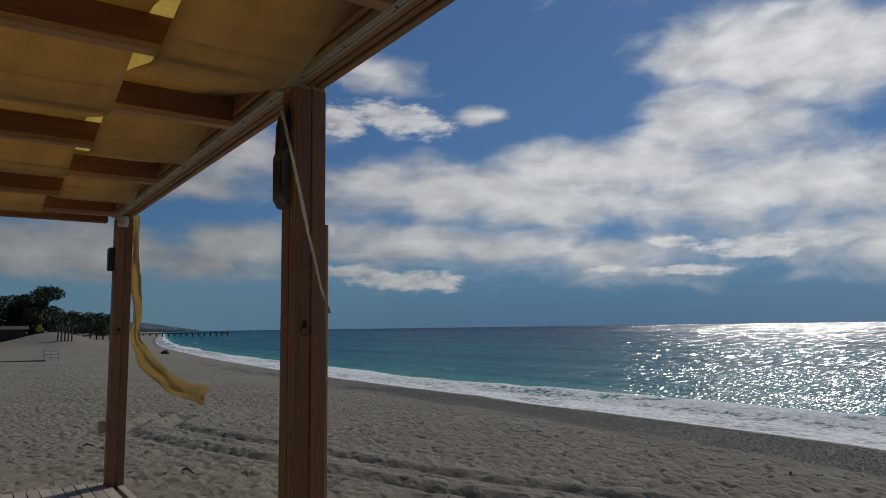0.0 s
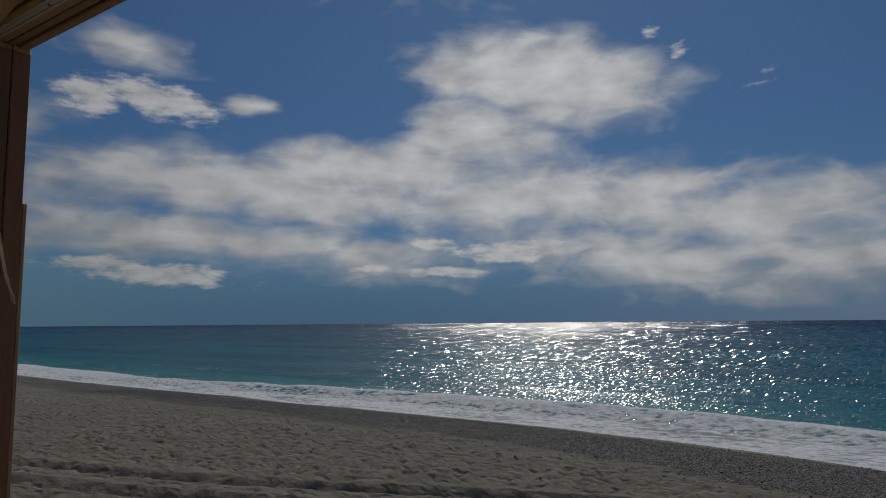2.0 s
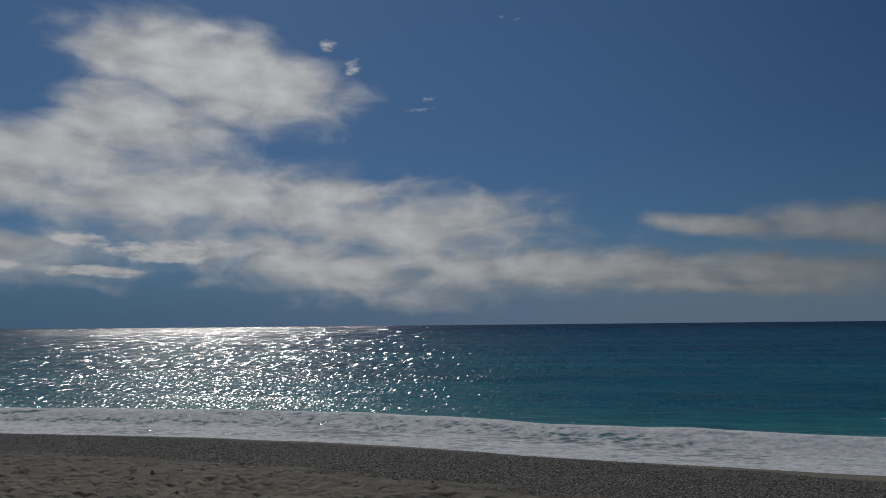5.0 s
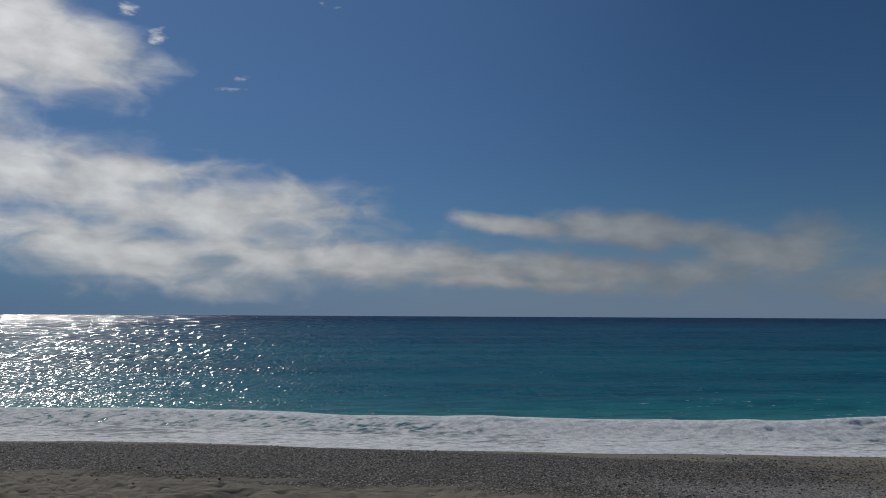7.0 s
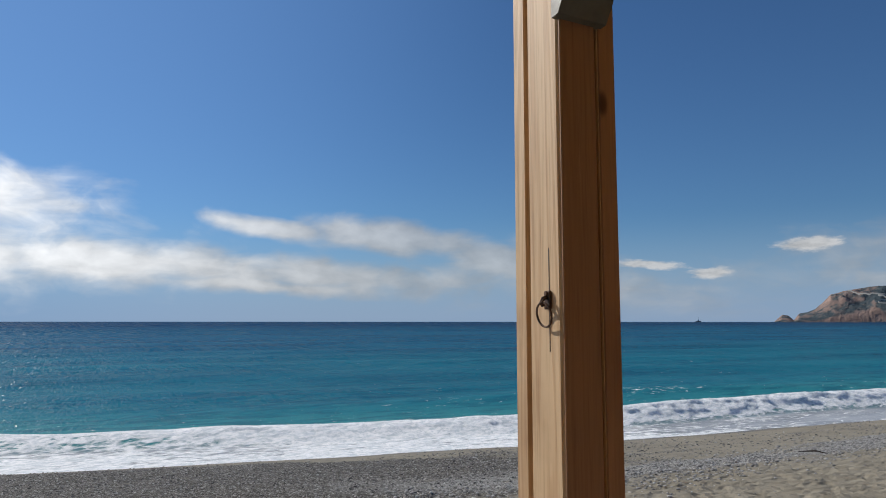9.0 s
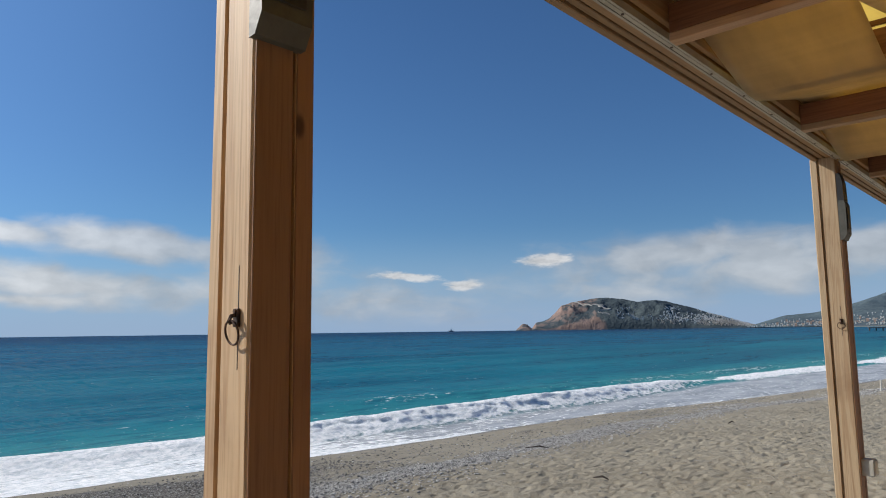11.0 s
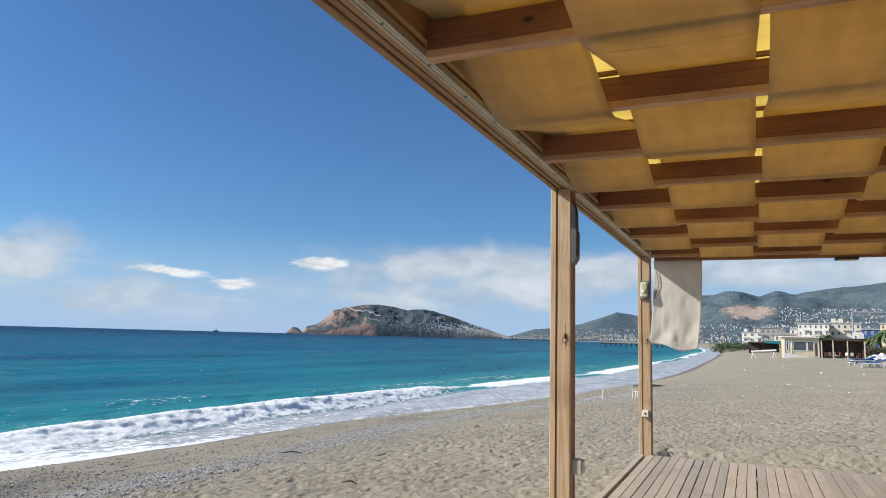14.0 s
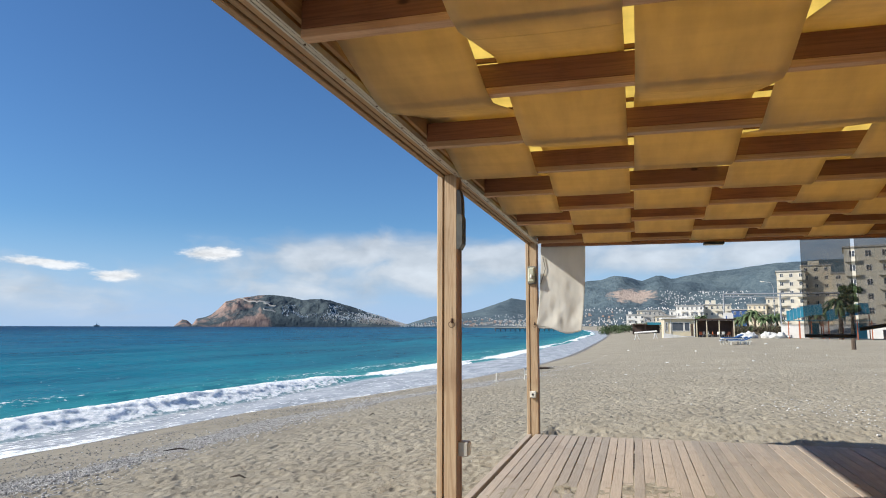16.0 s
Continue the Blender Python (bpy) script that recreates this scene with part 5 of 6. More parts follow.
def palm(where, height, seed, label="palm tree with a bushy crown of green fronds"):
    rng = random.Random(seed)
    t = thing("palm_tree", label, "palm tree", "palms by the beach road", where)
    part("trunk", tube([(0, 0, -0.3), (0.1, 0, height * 0.5), (0.0, 0.1, height)], [0.26, 0.2, 0.17], 7), BARK, t)
    bm = bmesh.new()
    for i in range(26):
        a, up = rng.uniform(0, math.tau), rng.uniform(-0.2, 0.9)
        n, long = 6, height * rng.uniform(0.35, 0.5)
        last = None
        for k in range(n + 1):
            s = k / n
            r, z = long * s, height + long * (up * s - 0.9 * s * s)
            w = 0.28 * math.sin(math.pi * min(0.95, s * 0.9 + 0.08))
            p = Vector((r * math.cos(a), r * math.sin(a), z))
            side = Vector((-math.sin(a), math.cos(a), 0)) * w
            cur = (bm.verts.new(p - side + Vector((0, 0, -w * 0.5))), bm.verts.new(p), bm.verts.new(p + side + Vector((0, 0, -w * 0.5))))
            if last:
                bm.faces.new((last[0], last[1], cur[1], cur[0])), bm.faces.new((last[1], last[2], cur[2], cur[1]))
            last = cur
    part("crown", bm, LEAF_LIGHT, t)
    return t


def bush(where, w, h, seed, mat, label, category="bush", group=""):
    rng = random.Random(seed)
    t = thing("bush", label, category, group, where)
    clumps = [(rng.uniform(-w, w) / 2, rng.uniform(-0.3, 0.3) * w * 0.4, rng.uniform(0.25, 0.8) * h, h * rng.uniform(0.25, 0.45)) for _ in range(14)]
    me = leaves(clumps, h * 0.07, 420 / (h * h), seed)
    me.materials.append(mat)
    ob = new("foliage", me)
    ob.parent = t
    part("stems", tube([(0, 0, -0.2), (0.05 * w, 0, h * 0.3), (0, 0, h * 0.6)], [0.08, 0.06, 0.03], 6), BARK, t)
    return t


def on_ground(heading, away, drop=0.0):
    a = radians(heading)
    return at_bearing(heading, away, ground_at(away * math.cos(a), away * math.sin(a)) - drop)


# left: the dark grove behind the beach
for i, (hd, r, h, s) in enumerate(((177.9, 104, 7.2, 3.0), (177.0, 101, 5.6, 2.4), (176.3, 100, 5.4, 2.0), (175.3, 98, 6.5, 2.5), (174.7, 103, 5.2, 2.1), (179.4, 96, 6.4, 2.8), (175.9, 106, 5.4, 2.4))):
    tree(on_ground(hd, r), h * 0.86, s, 300 + i, LEAF, "dark pine at the back of the beach", group="pines behind the beach")
for i in range(9):
    tree(on_ground(174.2 - i * 0.42, 165 + 7 * (i % 3)), 4.6 + (i * 37 % 5) * 0.3, 2.4, 320 + i, LEAF, "low dark tree in the far grove", bare=0.2, group="far grove")
for i in range(7):
    bush(on_ground(179.5 - i * 0.85, 99 + i % 3), 3.4, 2.6, 340 + i, LEAF, "dark scrub under the pines", group="scrub under the pines")

# ---- the beach bar, shelters and buildings to the right ----
CREAM = plain("cream_paint", (0.66, 0.58, 0.40), (0.56, 0.48, 0.33), 0.9, 0.7)
WHITE_WALL = plain("white_wall_paint", (0.78, 0.76, 0.72), (0.66, 0.64, 0.6), 0.7, 0.75)
BROWN = plain("brown_boarding", (0.09, 0.055, 0.04), (0.06, 0.038, 0.03), 2.0, 0.75)
TEAL = plain("teal_sheet_roof", (0.02, 0.16, 0.22), (0.03, 0.20, 0.27), 0.8, 0.4)
ORANGE = plain("orange_paint", (0.45, 0.13, 0.05), (0.36, 0.10, 0.04), 2.0, 0.55)
BLUE = plain("blue_mattress", (0.02, 0.10, 0.27), (0.015, 0.075, 0.21), 2.0, 0.6)
BLUE_WALL = plain("blue_wall", (0.03, 0.10, 0.30), (0.025, 0.08, 0.24), 0.5, 0.6)
STEEL = plain("galvanised_steel", (0.42, 0.43, 0.44), (0.34, 0.35, 0.36), 3.0, 0.45, 0.5)
TARP = plain("white_tarpaulin", (0.75, 0.74, 0.70), (0.6, 0.59, 0.55), 1.2, 0.55, bump=0.5, size=0.05)


def beach_bar():
    t = thing("beach_bar", "cream beach kiosk with a dark covered terrace", "kiosk", at=on_ground(-2.25, 113.0) @ pose(0, 0, 0, 0, 0, 4))
    part("wall", boxes((0.0, 4.5, 0.0, 0.18, -0.2, 3.0), (0.0, 0.18, 0.18, 5.0, -0.2, 3.0), (4.32, 4.5, 0.18, 5.0, -0.2, 3.0), (0.18, 4.32, 4.82, 5.0, -0.2, 3.0)), CREAM, t)
    part("plinth", boxes((-0.05, 4.55, -0.05, -0.005, -0.25, 0.35)), CONCRETE, t)
    part("roof", boxes((-0.3, 4.6, -0.5, 5.2, 3.0, 3.16)), WHITE_WALL, t)
    for x0, x1 in ((0.35, 0.55), (1.25, 2.85), (3.1, 3.75)):
        w = part("window", boxes((x0, x1, -0.02, 0.0, 1.15, 2.35)), WINDOW, t)
        part("frame", boxes((x0 - 0.08, x0, -0.05, -0.001, 1.05, 2.45), (x1, x1 + 0.08, -0.05, -0.001, 1.05, 2.45), (x0, x1, -0.05, -0.001, 2.36, 2.45), (x0, x1, -0.05, -0.001, 1.05, 1.14)), WHITE_WALL, w)
    part("door", boxes((4.0, 4.3, -0.03, -0.002, 0.0, 2.2)), BROWN, t)
    for x in (0.0, 0.95, 4.44):
        part("post", boxes((x, x + 0.1, -0.12, -0.06, -0.2, 3.0)), WHITE_WALL, t)
    part("terrace_wall", boxes((4.62, 10.2, 1.6, 1.8, -0.2, 2.7), (10.0, 10.2, 0.4, 1.59, -0.2, 2.7)), BROWN, t, "dark brown boarded back wall")
    part("terrace_roof", boxes((4.62, 10.5, -0.3, 4.4, 2.75, 3.0)), BROWN, t)
    part("terrace_floor", boxes((4.62, 10.4, -0.5, 3.98, -0.3, 0.12)), BROWN, t)
    for x in (4.75, 6.2, 8.0, 10.1):
        part("terrace_post", boxes((x, x + 0.14, -0.2, -0.06, 0.12, 2.75)), CREAM, t)
    part("sign", boxes((9.2, 10.1, -0.42, -0.36, 3.0, 3.75)), WHITE_WALL, t)
    part("railing", boxes((-0.25, 4.5, -0.45, -0.41, 3.5, 3.55), (-0.25, -0.2, -0.45, -0.41, 3.16, 3.5), (2.1, 2.15, -0.45, -0.41, 3.16, 3.5), (4.4, 4.45, -0.45, -0.41, 3.16, 3.5)), STEEL, t)
    m = t.matrix_world.copy()
    for i in range(7):
        chair = thing("terrace_chair", "small pale chair on the kiosk terrace", "chair", "chairs on the terrace", m @ pose(5.4 + i * 0.66, -0.05 + 0.6 * (i % 2), 0.12, 0, 0, 35 * i))
        part("seat", boxes((-0.22, 0.22, -0.22, 0.22, 0.42, 0.46)), WHITE_CASE if i % 3 else ORANGE, chair)
        part("backrest", boxes((-0.22, 0.22, 0.19, 0.22, 0.5, 0.9)), WHITE_CASE if i % 3 else ORANGE, chair)
        for lx in (-0.2, 0.17):
            for ly in (-0.2, 0.17):
                part("leg", boxes((lx, lx + 0.03, ly, ly + 0.03, 0.0, 0.42)), STEEL, chair)
    sheet_t = thing("fallen_sheet", "white sheet lying against the kiosk's foot", "sheet", at=m @ pose(-0.2, -0.9, 0.0))
    part("fold", outline_solid([(0, -0.3), (4.4, 0.05), (2.3, 0.45), (0.1, 0.75)], "y", -0.1, 0.25), TARP, sheet_t)


beach_bar()


def sun_lounger(m, seed):
    t = thing("sun_lounger", "white plastic sun lounger with a blue mattress", "sun lounger", "loungers on the sand", m)
    part("frame", boxes((-0.33, -0.27, -0.95, 0.95, 0.28, 0.35), (0.27, 0.33, -0.95, 0.95, 0.28, 0.35), (-0.27, 0.27, -0.95, -0.9, 0.28, 0.35), (-0.27, 0.27, 0.9, 0.95, 0.28, 0.35), bevel=0.01), WHITE_CASE, t)
    part("mattress", boxes((-0.3, 0.3, -0.9, 0.35, 0.355, 0.43), bevel=0.02), BLUE, t)
    part("backrest", outline_solid([(0.36, 0.36), (0.95, 0.62), (0.93, 0.70), (0.34, 0.44)], "x", -0.3, 0.3), BLUE, t)
    for x in (-0.32, 0.27):
        for y in (-0.8, 0.7):
            part("leg", boxes((x, x + 0.05, y, y + 0.09, -0.1, 0.28)), WHITE_CASE, t)
    return t


for i, (hd, r, up, turn) in enumerate(((-7.1, 68.0, 0.0, -70), (-7.2, 67.8, 0.22, -64), (-7.75, 66.5, 0.0, -84), (-7.5, 69.0, 0.0, -76))):
    sun_lounger(on_ground(hd, r) @ pose(0, 0, 0.02 + up, 0, 0, turn), i)

rng = random.Random(31)
for i in range(14):
    hd, r = -7.9 - rng.uniform(0, 3.1), rng.uniform(101, 106)
    w, h = rng.uniform(0.4, 1.0), rng.uniform(0.3, 0.62)
    bm = bmesh.new()
    bmesh.ops.create_icosphere(bm, subdivisions=3, radius=1.0)
    for v in bm.verts:
        k = 1 + 0.4 * noise.noise(v.co * 1.8 + Vector((i * 7, 0, 0))) + 0.22 * noise.noise(v.co * 5.0 + Vector((0, i * 5, 0)))
        v.co = Vector((v.co.x * w * k, v.co.y * 0.6 * k, max(-0.15, (v.co.z + 0.35) * h * k)))
    ob = link_mesh("tarpaulin", bm, TARP, smooth=True)
    ob.matrix_world = on_ground(hd, r)
    tagged(ob, "crumpled white tarpaulin covering stored beach furniture", "tarpaulin", "white tarpaulins")


def shelter(m, long):
    """A curved teal roof on orange posts."""
    t = thing("play_shelter", "open shelter with a curved teal roof on orange posts", "shelter", "teal shelters", m)
    slope = [(-2.3 + 4.6 * i / 10, 2.85 + 1.75 * math.sin(math.pi * (0.06 + 0.46 * i / 10))) for i in range(11)]
    for k in range(int(long / 0.42)):
        x = k * 0.42
        drop = 0.9 * (1 - k * 0.42 / long) ** 2
        part("roof_sheet", outline_solid([(p, q - drop) for p, q in slope] + [(p, q - drop - 0.06) for p, q in slope[::-1]], "x", x, x + 0.36), TEAL, t, "curved teal roof sheet")
        part("rib", outline_solid([(p, q - drop + 0.02) for p, q in slope] + [(p, q - drop - 0.08) for p, q in slope[::-1]], "x", x + 0.362, x + 0.418), STEEL, t)
    part("lower_roof", boxes((-0.3, long + 0.3, -3.6, -2.35, 2.32, 2.40)), TEAL, t)
    for k in range(4):
        x = 0.1 + (long - 0.3) * k / 3
        part("post", boxes((x, x + 0.12, -3.5, -3.38, -0.3, 2.32)), ORANGE, t)
        part("post", boxes((x, x + 0.12, 1.9, 2.02, -0.3, 3.3)), ORANGE, t)
    part("panel", boxes((long * 0.62, long * 0.9, 0.8, 0.86, 0.1, 2.0)), TEAL, t, "teal side panel")
    return t


shelter(on_ground(-11.0, 103.0), 4.2)
shelter(on_ground(-13.6, 100.0), 4.8)
wall_t = thing("garden_wall", "low white garden wall behind the shelters", "wall", at=on_ground(-10.6, 108.0))
part("wall", boxes((0.0, 12.6, 0.0, 0.3, -0.5, 1.75)), WHITE_WALL, wall_t)
part("coping", boxes((-0.05, 12.65, -0.05, 0.35, 1.752, 1.85)), CONCRETE, wall_t)
bank = thing("brick_bank", "orange earth and brick bank beside the white wall", "bank", at=on_ground(-17.0, 104.0))
bm = bmesh.new()
bmesh.ops.create_grid(bm, x_segments=24, y_segments=10, size=1.0)
for v in bm.verts:
    u = v.co.copy()
    v.co = Vector((4 + u.x * 4, u.y * 2, max(-0.4, 1.5 * (1 - u.y * u.y) - 0.3 + 0.35 * noise.noise(u * 3))))
part("earth", bm, plain("orange_earth", (0.36, 0.20, 0.12), (0.28, 0.15, 0.09), 2.0, 0.9), bank, smooth=True)


def gantry():
    t = thing("pipe_frame", "tall grey pipe frame over the beach path", "frame", at=on_ground(-6.7, 125.0))
    for x in (0.0, 8.6, 17.6):
        part("upright", tube([(x, 0, -0.3), (x, 0, 7.0)], 0.13, 8), STEEL, t)
    part("crossbar", tube([(0, 0, 7.0), (17.6, 0, 6.9)], 0.12, 8), STEEL, t)
    part("crossbar", tube([(0, 0, 6.55), (17.6, 0, 6.45)], 0.06, 8), STEEL, t)
    for x in (4.3, 12.9):
        part("hanger", tube([(x, 0, 6.5), (x, 0, 5.3)], 0.04, 6), STEEL, t)
    hoop = thing("basketball_hoop", "white basketball backboard on a steel pole", "basketball hoop", at=on_ground(-6.95, 120.0))
    part("pole", tube([(0, 0, -0.3), (0, 0, 3.2)], 0.08, 8), STEEL, hoop)
    part("backboard", boxes((-0.65, 0.65, -0.1, -0.05, 2.6, 3.8)), WHITE_WALL, hoop)
    part("target", boxes((-0.3, 0.3, -0.11, -0.102, 2.8, 3.3)), BLUE_WALL, hoop)
    part("rim", tube([(0.23 * math.cos(a), -0.36 + 0.23 * math.sin(a), 2.75) for a in [math.tau * k / 12 for k in range(12)]], 0.02, 5, closed=True), ORANGE, hoop)


gantry()


def street_lamp(m, h):
    t = thing("street_lamp", "grey street lamp with a curved arm", "street lamp", "", m)
    part("pole", tube([(0, 0, -0.3), (0, 0, h * 0.9), (-0.4, 0, h), (-1.6, 0, h + 0.25)], [0.09, 0.07, 0.06, 0.05], 7), STEEL, t)
    part("head", boxes((-2.3, -1.5, -0.14, 0.14, h + 0.2, h + 0.34), bevel=0.04), WHITE_CASE, t)


street_lamp(on_ground(-10.2, 150.0), 10.2)


def swing():
    t = thing("beam_frame", "low white beam on slanting legs standing in the sand", "frame", at=on_ground(0.0, 113.0))
    part("beam", tube([(0.0, 0, 1.05), (3.4, 0, 1.35)], 0.14, 8), WHITE_WALL, t)
    for x, k in ((0.3, -0.3), (0.3, 0.5), (3.1, -0.3), (3.1, 0.5)):
        part("leg", tube([(x, 0, 1.1), (x + k, 0.2 * k, -0.2)], 0.06, 6), WHITE_WALL, t)


swing()


def block_of_flats(name, label, m, w, d, h, floors, bays, mat, balcony=True, crown=(), seed=0):
    """A block with windows in their reveals, balconies with parapets, and stair towers on its roof."""
    t = thing(name, label, "building", "", m)
    part("wall", boxes((0, w, 0, d, -2.0, h)), mat, t)
    part("roof", boxes((-0.3, w + 0.3, -0.3, d + 0.3, h + 0.004, h + 0.35)), CONCRETE, t)
    for x0, x1, up in crown:
        part("roof_tower", boxes((x0, x1, 1.0, d - 1.0, h + 0.352, h + up)), mat, t)
    rng = random.Random(seed)
    sh, bw = h / floors, w / bays
    pane = boxes((0.34 * bw, 0.66 * bw, -0.02, 0.0, 0.36 * sh, 0.76 * sh))
    slab = boxes((0.06 * bw, 0.94 * bw, -0.8, -0.021, 0.0, 0.16), (0.06 * bw, 0.94 * bw, -0.8, -0.68, 0.161, 0.95))
    frame_bm = boxes((0.31 * bw, 0.34 * bw, -0.07, -0.001, 0.32 * sh, 0.79 * sh), (0.66 * bw, 0.69 * bw, -0.07, -0.001, 0.32 * sh, 0.79 * sh), (0.34 * bw, 0.66 * bw, -0.07, -0.001, 0.761 * sh, 0.79 * sh), (0.485 * bw, 0.515 * bw, -0.05, -0.021, 0.36 * sh, 0.76 * sh))
    meshes = []
    for bm, mt in ((pane, WINDOW), (frame_bm, WHITE_WALL), (slab, mat)):
        me = bpy.data.meshes.new("piece")
        bm.to_mesh(me)
        bm.free()
        me.materials.append(mt)
        meshes.append(me)
    for f in range(floors):
        for k in range(bays):
            win = new("window", meshes[0])
            win.parent = t
            win.location = (k * bw, 0, f * sh)
            fr = new("frame", meshes[1])
            fr.parent = win
            if balcony and (k + seed) % 2 == 0 and f:
                bal = new("balcony", meshes[2])
                bal.parent = t
                bal.location = (k * bw, 0, f * sh)
    side = bpy.data.meshes.new("piece")
    bm = boxes((-0.02, 0.0, 0.3, 1.6, 0.28 * sh, 0.8 * sh))
    bm.to_mesh(side)
    bm.free()
    side.materials.append(WINDOW)
    for f in range(floors):
        for k in range(2):
            win = new("window", side)
            win.parent = t
            win.location = (0, d * (0.2 + 0.4 * k), f * sh)
    return t


block_of_flats("apartment_block", "cream eight-storey apartment block with curved balconies", on_ground(-10.45, 238.0), 8.0, 14.0, 18.6, 7, 3, IVORY, seed=2)
block_of_flats("apartment_block", "cream apartment tower with small square windows", on_ground(-12.1, 242.0), 8.2, 12.0, 20.4, 8, 3, HOUSE_TONES[1], False, ((2.0, 5.0, 1.6),), seed=1)
block_of_flats("apartment_block", "lower cream wing beside the tower", on_ground(-14.05, 240.0), 7.0, 12.0, 17.6, 7, 2, HOUSE_TONES[1], seed=3)
block_of_flats("apartment_block", "large white apartment house with long balconies", on_ground(-14.9, 182.0), 16.0, 14.0, 19.6, 6, 5, IVORY, seed=4)
block_of_flats("hotel", "long white hotel with rows of balconies", on_ground(-3.2, 300.0), 10.5, 12.0, 10.2, 4, 6, HOUSE_TONES[0], seed=5)
block_of_flats("hotel", "white hotel with balconies and roof tanks", on_ground(-5.25, 305.0), 10.4, 12.0, 10.6, 4, 5, IVORY, True, ((0.6, 2.2, 1.9), (3.0, 4.6, 1.9)), seed=6)
block_of_flats("house", "cream house with a reddish roof", on_ground(-1.6, 280.0), 7.6, 9.0, 5.6, 2, 4, HOUSE_TONES[1], False, seed=7)
block_of_flats("house", "grey concrete shell of a house", on_ground(-0.7, 330.0), 8.0, 9.0, 9.0, 3, 4, CONCRETE, seed=8)
block_of_flats("blue_building", "blue and white building by the beach road", on_ground(-7.25, 280.0), 6.0, 10.0, 7.8, 3, 3, BLUE_WALL, False, seed=9)
block_of_flats("terraced_house", "stepped white house with balconies", on_ground(-8.35, 262.0), 6.0, 12.0, 9.2, 4, 4, HOUSE_TONES[1], seed=10)
block_of_flats("terraced_house", "stepped cream house, one storey taller", on_ground(-9.65, 264.0), 5.0, 12.0, 11.4, 5, 3, IVORY, seed=11)

# the packed row of the town behind the kiosk
rng = random.Random(52)
for i in range(11):
    hd = 0.6 - 0.82 * i
    block_of_flats("town_block", "pale town building with small balconies behind the beach", on_ground(hd, 370 + 18 * (i % 4)), rng.uniform(5.5, 9.5), 10.0, rng.uniform(7.5, 13.0), 3 + i % 2, 3 + i % 3, (HOUSE_TONES[0], HOUSE_TONES[1], CONCRETE, HOUSE_TONES[0])[i % 4], i % 3 != 2, ((1.0, 2.6, 1.8),) if i % 3 == 0 else (), seed=20 + i)
for i, (hd, r, h) in enumerate(((-7.9, 158, 4.0), (-9.5, 139, 4.0), (-10.3, 152, 5.0), (-4.6, 160, 4.4), (-5.0, 150, 4.6), (-7.6, 150, 4.2), (-8.3, 146, 4.8), (-8.8, 141, 5.6), (-9.3, 146, 4.6), (-9.9, 150, 4.6), (-13.1, 118, 5.2), (-14.4, 96, 6.0))):
    palm(on_ground(hd, r), h * 0.78, 400 + i)
for i in range(16):
    bush(on_ground(-7.2 - 0.24 * i, 136 + 2 * (i % 3)), 2.6, 1.7, 420 + i, LEAF_LIGHT if i % 3 else DRY_LEAF, "bush along the beach road", group="hedge along the beach road")
for i in range(12):
    bush(on_ground(2.2 - 0.36 * i, 240 + 5 * (i % 4)), 4.0, 3.0, 440 + i, LEAF if i % 2 else LEAF_LIGHT, "dark bush at the far end of the beach", group="far bushes")
tree(on_ground(-15.2, 53.5), 4.3, 0.72, 460, LEAF_LIGHT, "slim young tree standing alone in the sand", bare=0.62)

hut = thing("beach_hut", "brown open beach hut with a teal awning", "hut", at=on_ground(-0.7, 190.0))
part("roof", boxes((-3.0, 4.2, -1.5, 2.5, 2.35, 2.55)), BROWN, hut)
part("wall", boxes((-2.8, 4.0, 2.2, 2.4, -0.3, 2.35), (-2.8, -0.6, -1.2, -1.1, -0.3, 1.1)), BROWN, hut)
part("awning", boxes((1.0, 4.4, -2.2, -1.51, 2.3, 2.95)), TEAL, hut)
for x in (-2.8, 0.4, 3.9):
    part("post", boxes((x, x + 0.15, -1.4, -1.25, -0.3, 2.35)), BROWN, hut)

# ---- left: shed, stakes, frame, rock ----
shed = thing("beach_shed", "low dark shed under the trees", "shed", at=on_ground(177.6, 92.0))
part("wall", boxes((-6.5, 2.2, 0, 3.0, -0.4, 1.35)), OLD_WOOD, shed)
part("roof", outline_solid([(-0.5, 1.36), (3.4, 1.36), (1.5, 1.75)], "x", -6.9, 2.6), OLD_WOOD, shed)
part("door", boxes((0.6, 1.5, -0.05, -0.003, -0.3, 1.1)), BROWN, shed)
loader = thing("small_loader", "small yellow loader parked by the stakes", "machine", at=on_ground(175.35, 95.0) @ Matrix.Scale(0.6, 4))
part("body", boxes((-0.7, 0.7, -0.5, 0.6, 0.35, 1.1), (-0.4, 0.35, -0.4, 0.4, 1.1, 1.75), bevel=0.05), plain("yellow_paint", (0.6, 0.42, 0.04), (0.5, 0.34, 0.03), 3.0, 0.5), loader)
for x in (-0.65, 0.25):
    part("wheel", tube([(x + 0.2, -0.62, 0.3), (x + 0.2, -0.45, 0.3)], 0.32, 12), BLACK, loader)
part("bucket", outline_solid([(0.75, 0.1), (1.35, 0.1), (1.4, 0.55), (0.8, 0.5)], "y", -0.55, 0.55), WHITE_CASE, loader)
for i in range(5):
    ob = link_mesh("stake", tube([(0, 0, -0.3), (0.03, 0, 1.6)], [0.09, 0.075], 7), OLD_WOOD)
    ob.matrix_world = on_ground(174.2 - 0.22 * i, 84.0)
    tagged(ob, "dark wooden stake standing in the sand", "stake", "row of stakes")

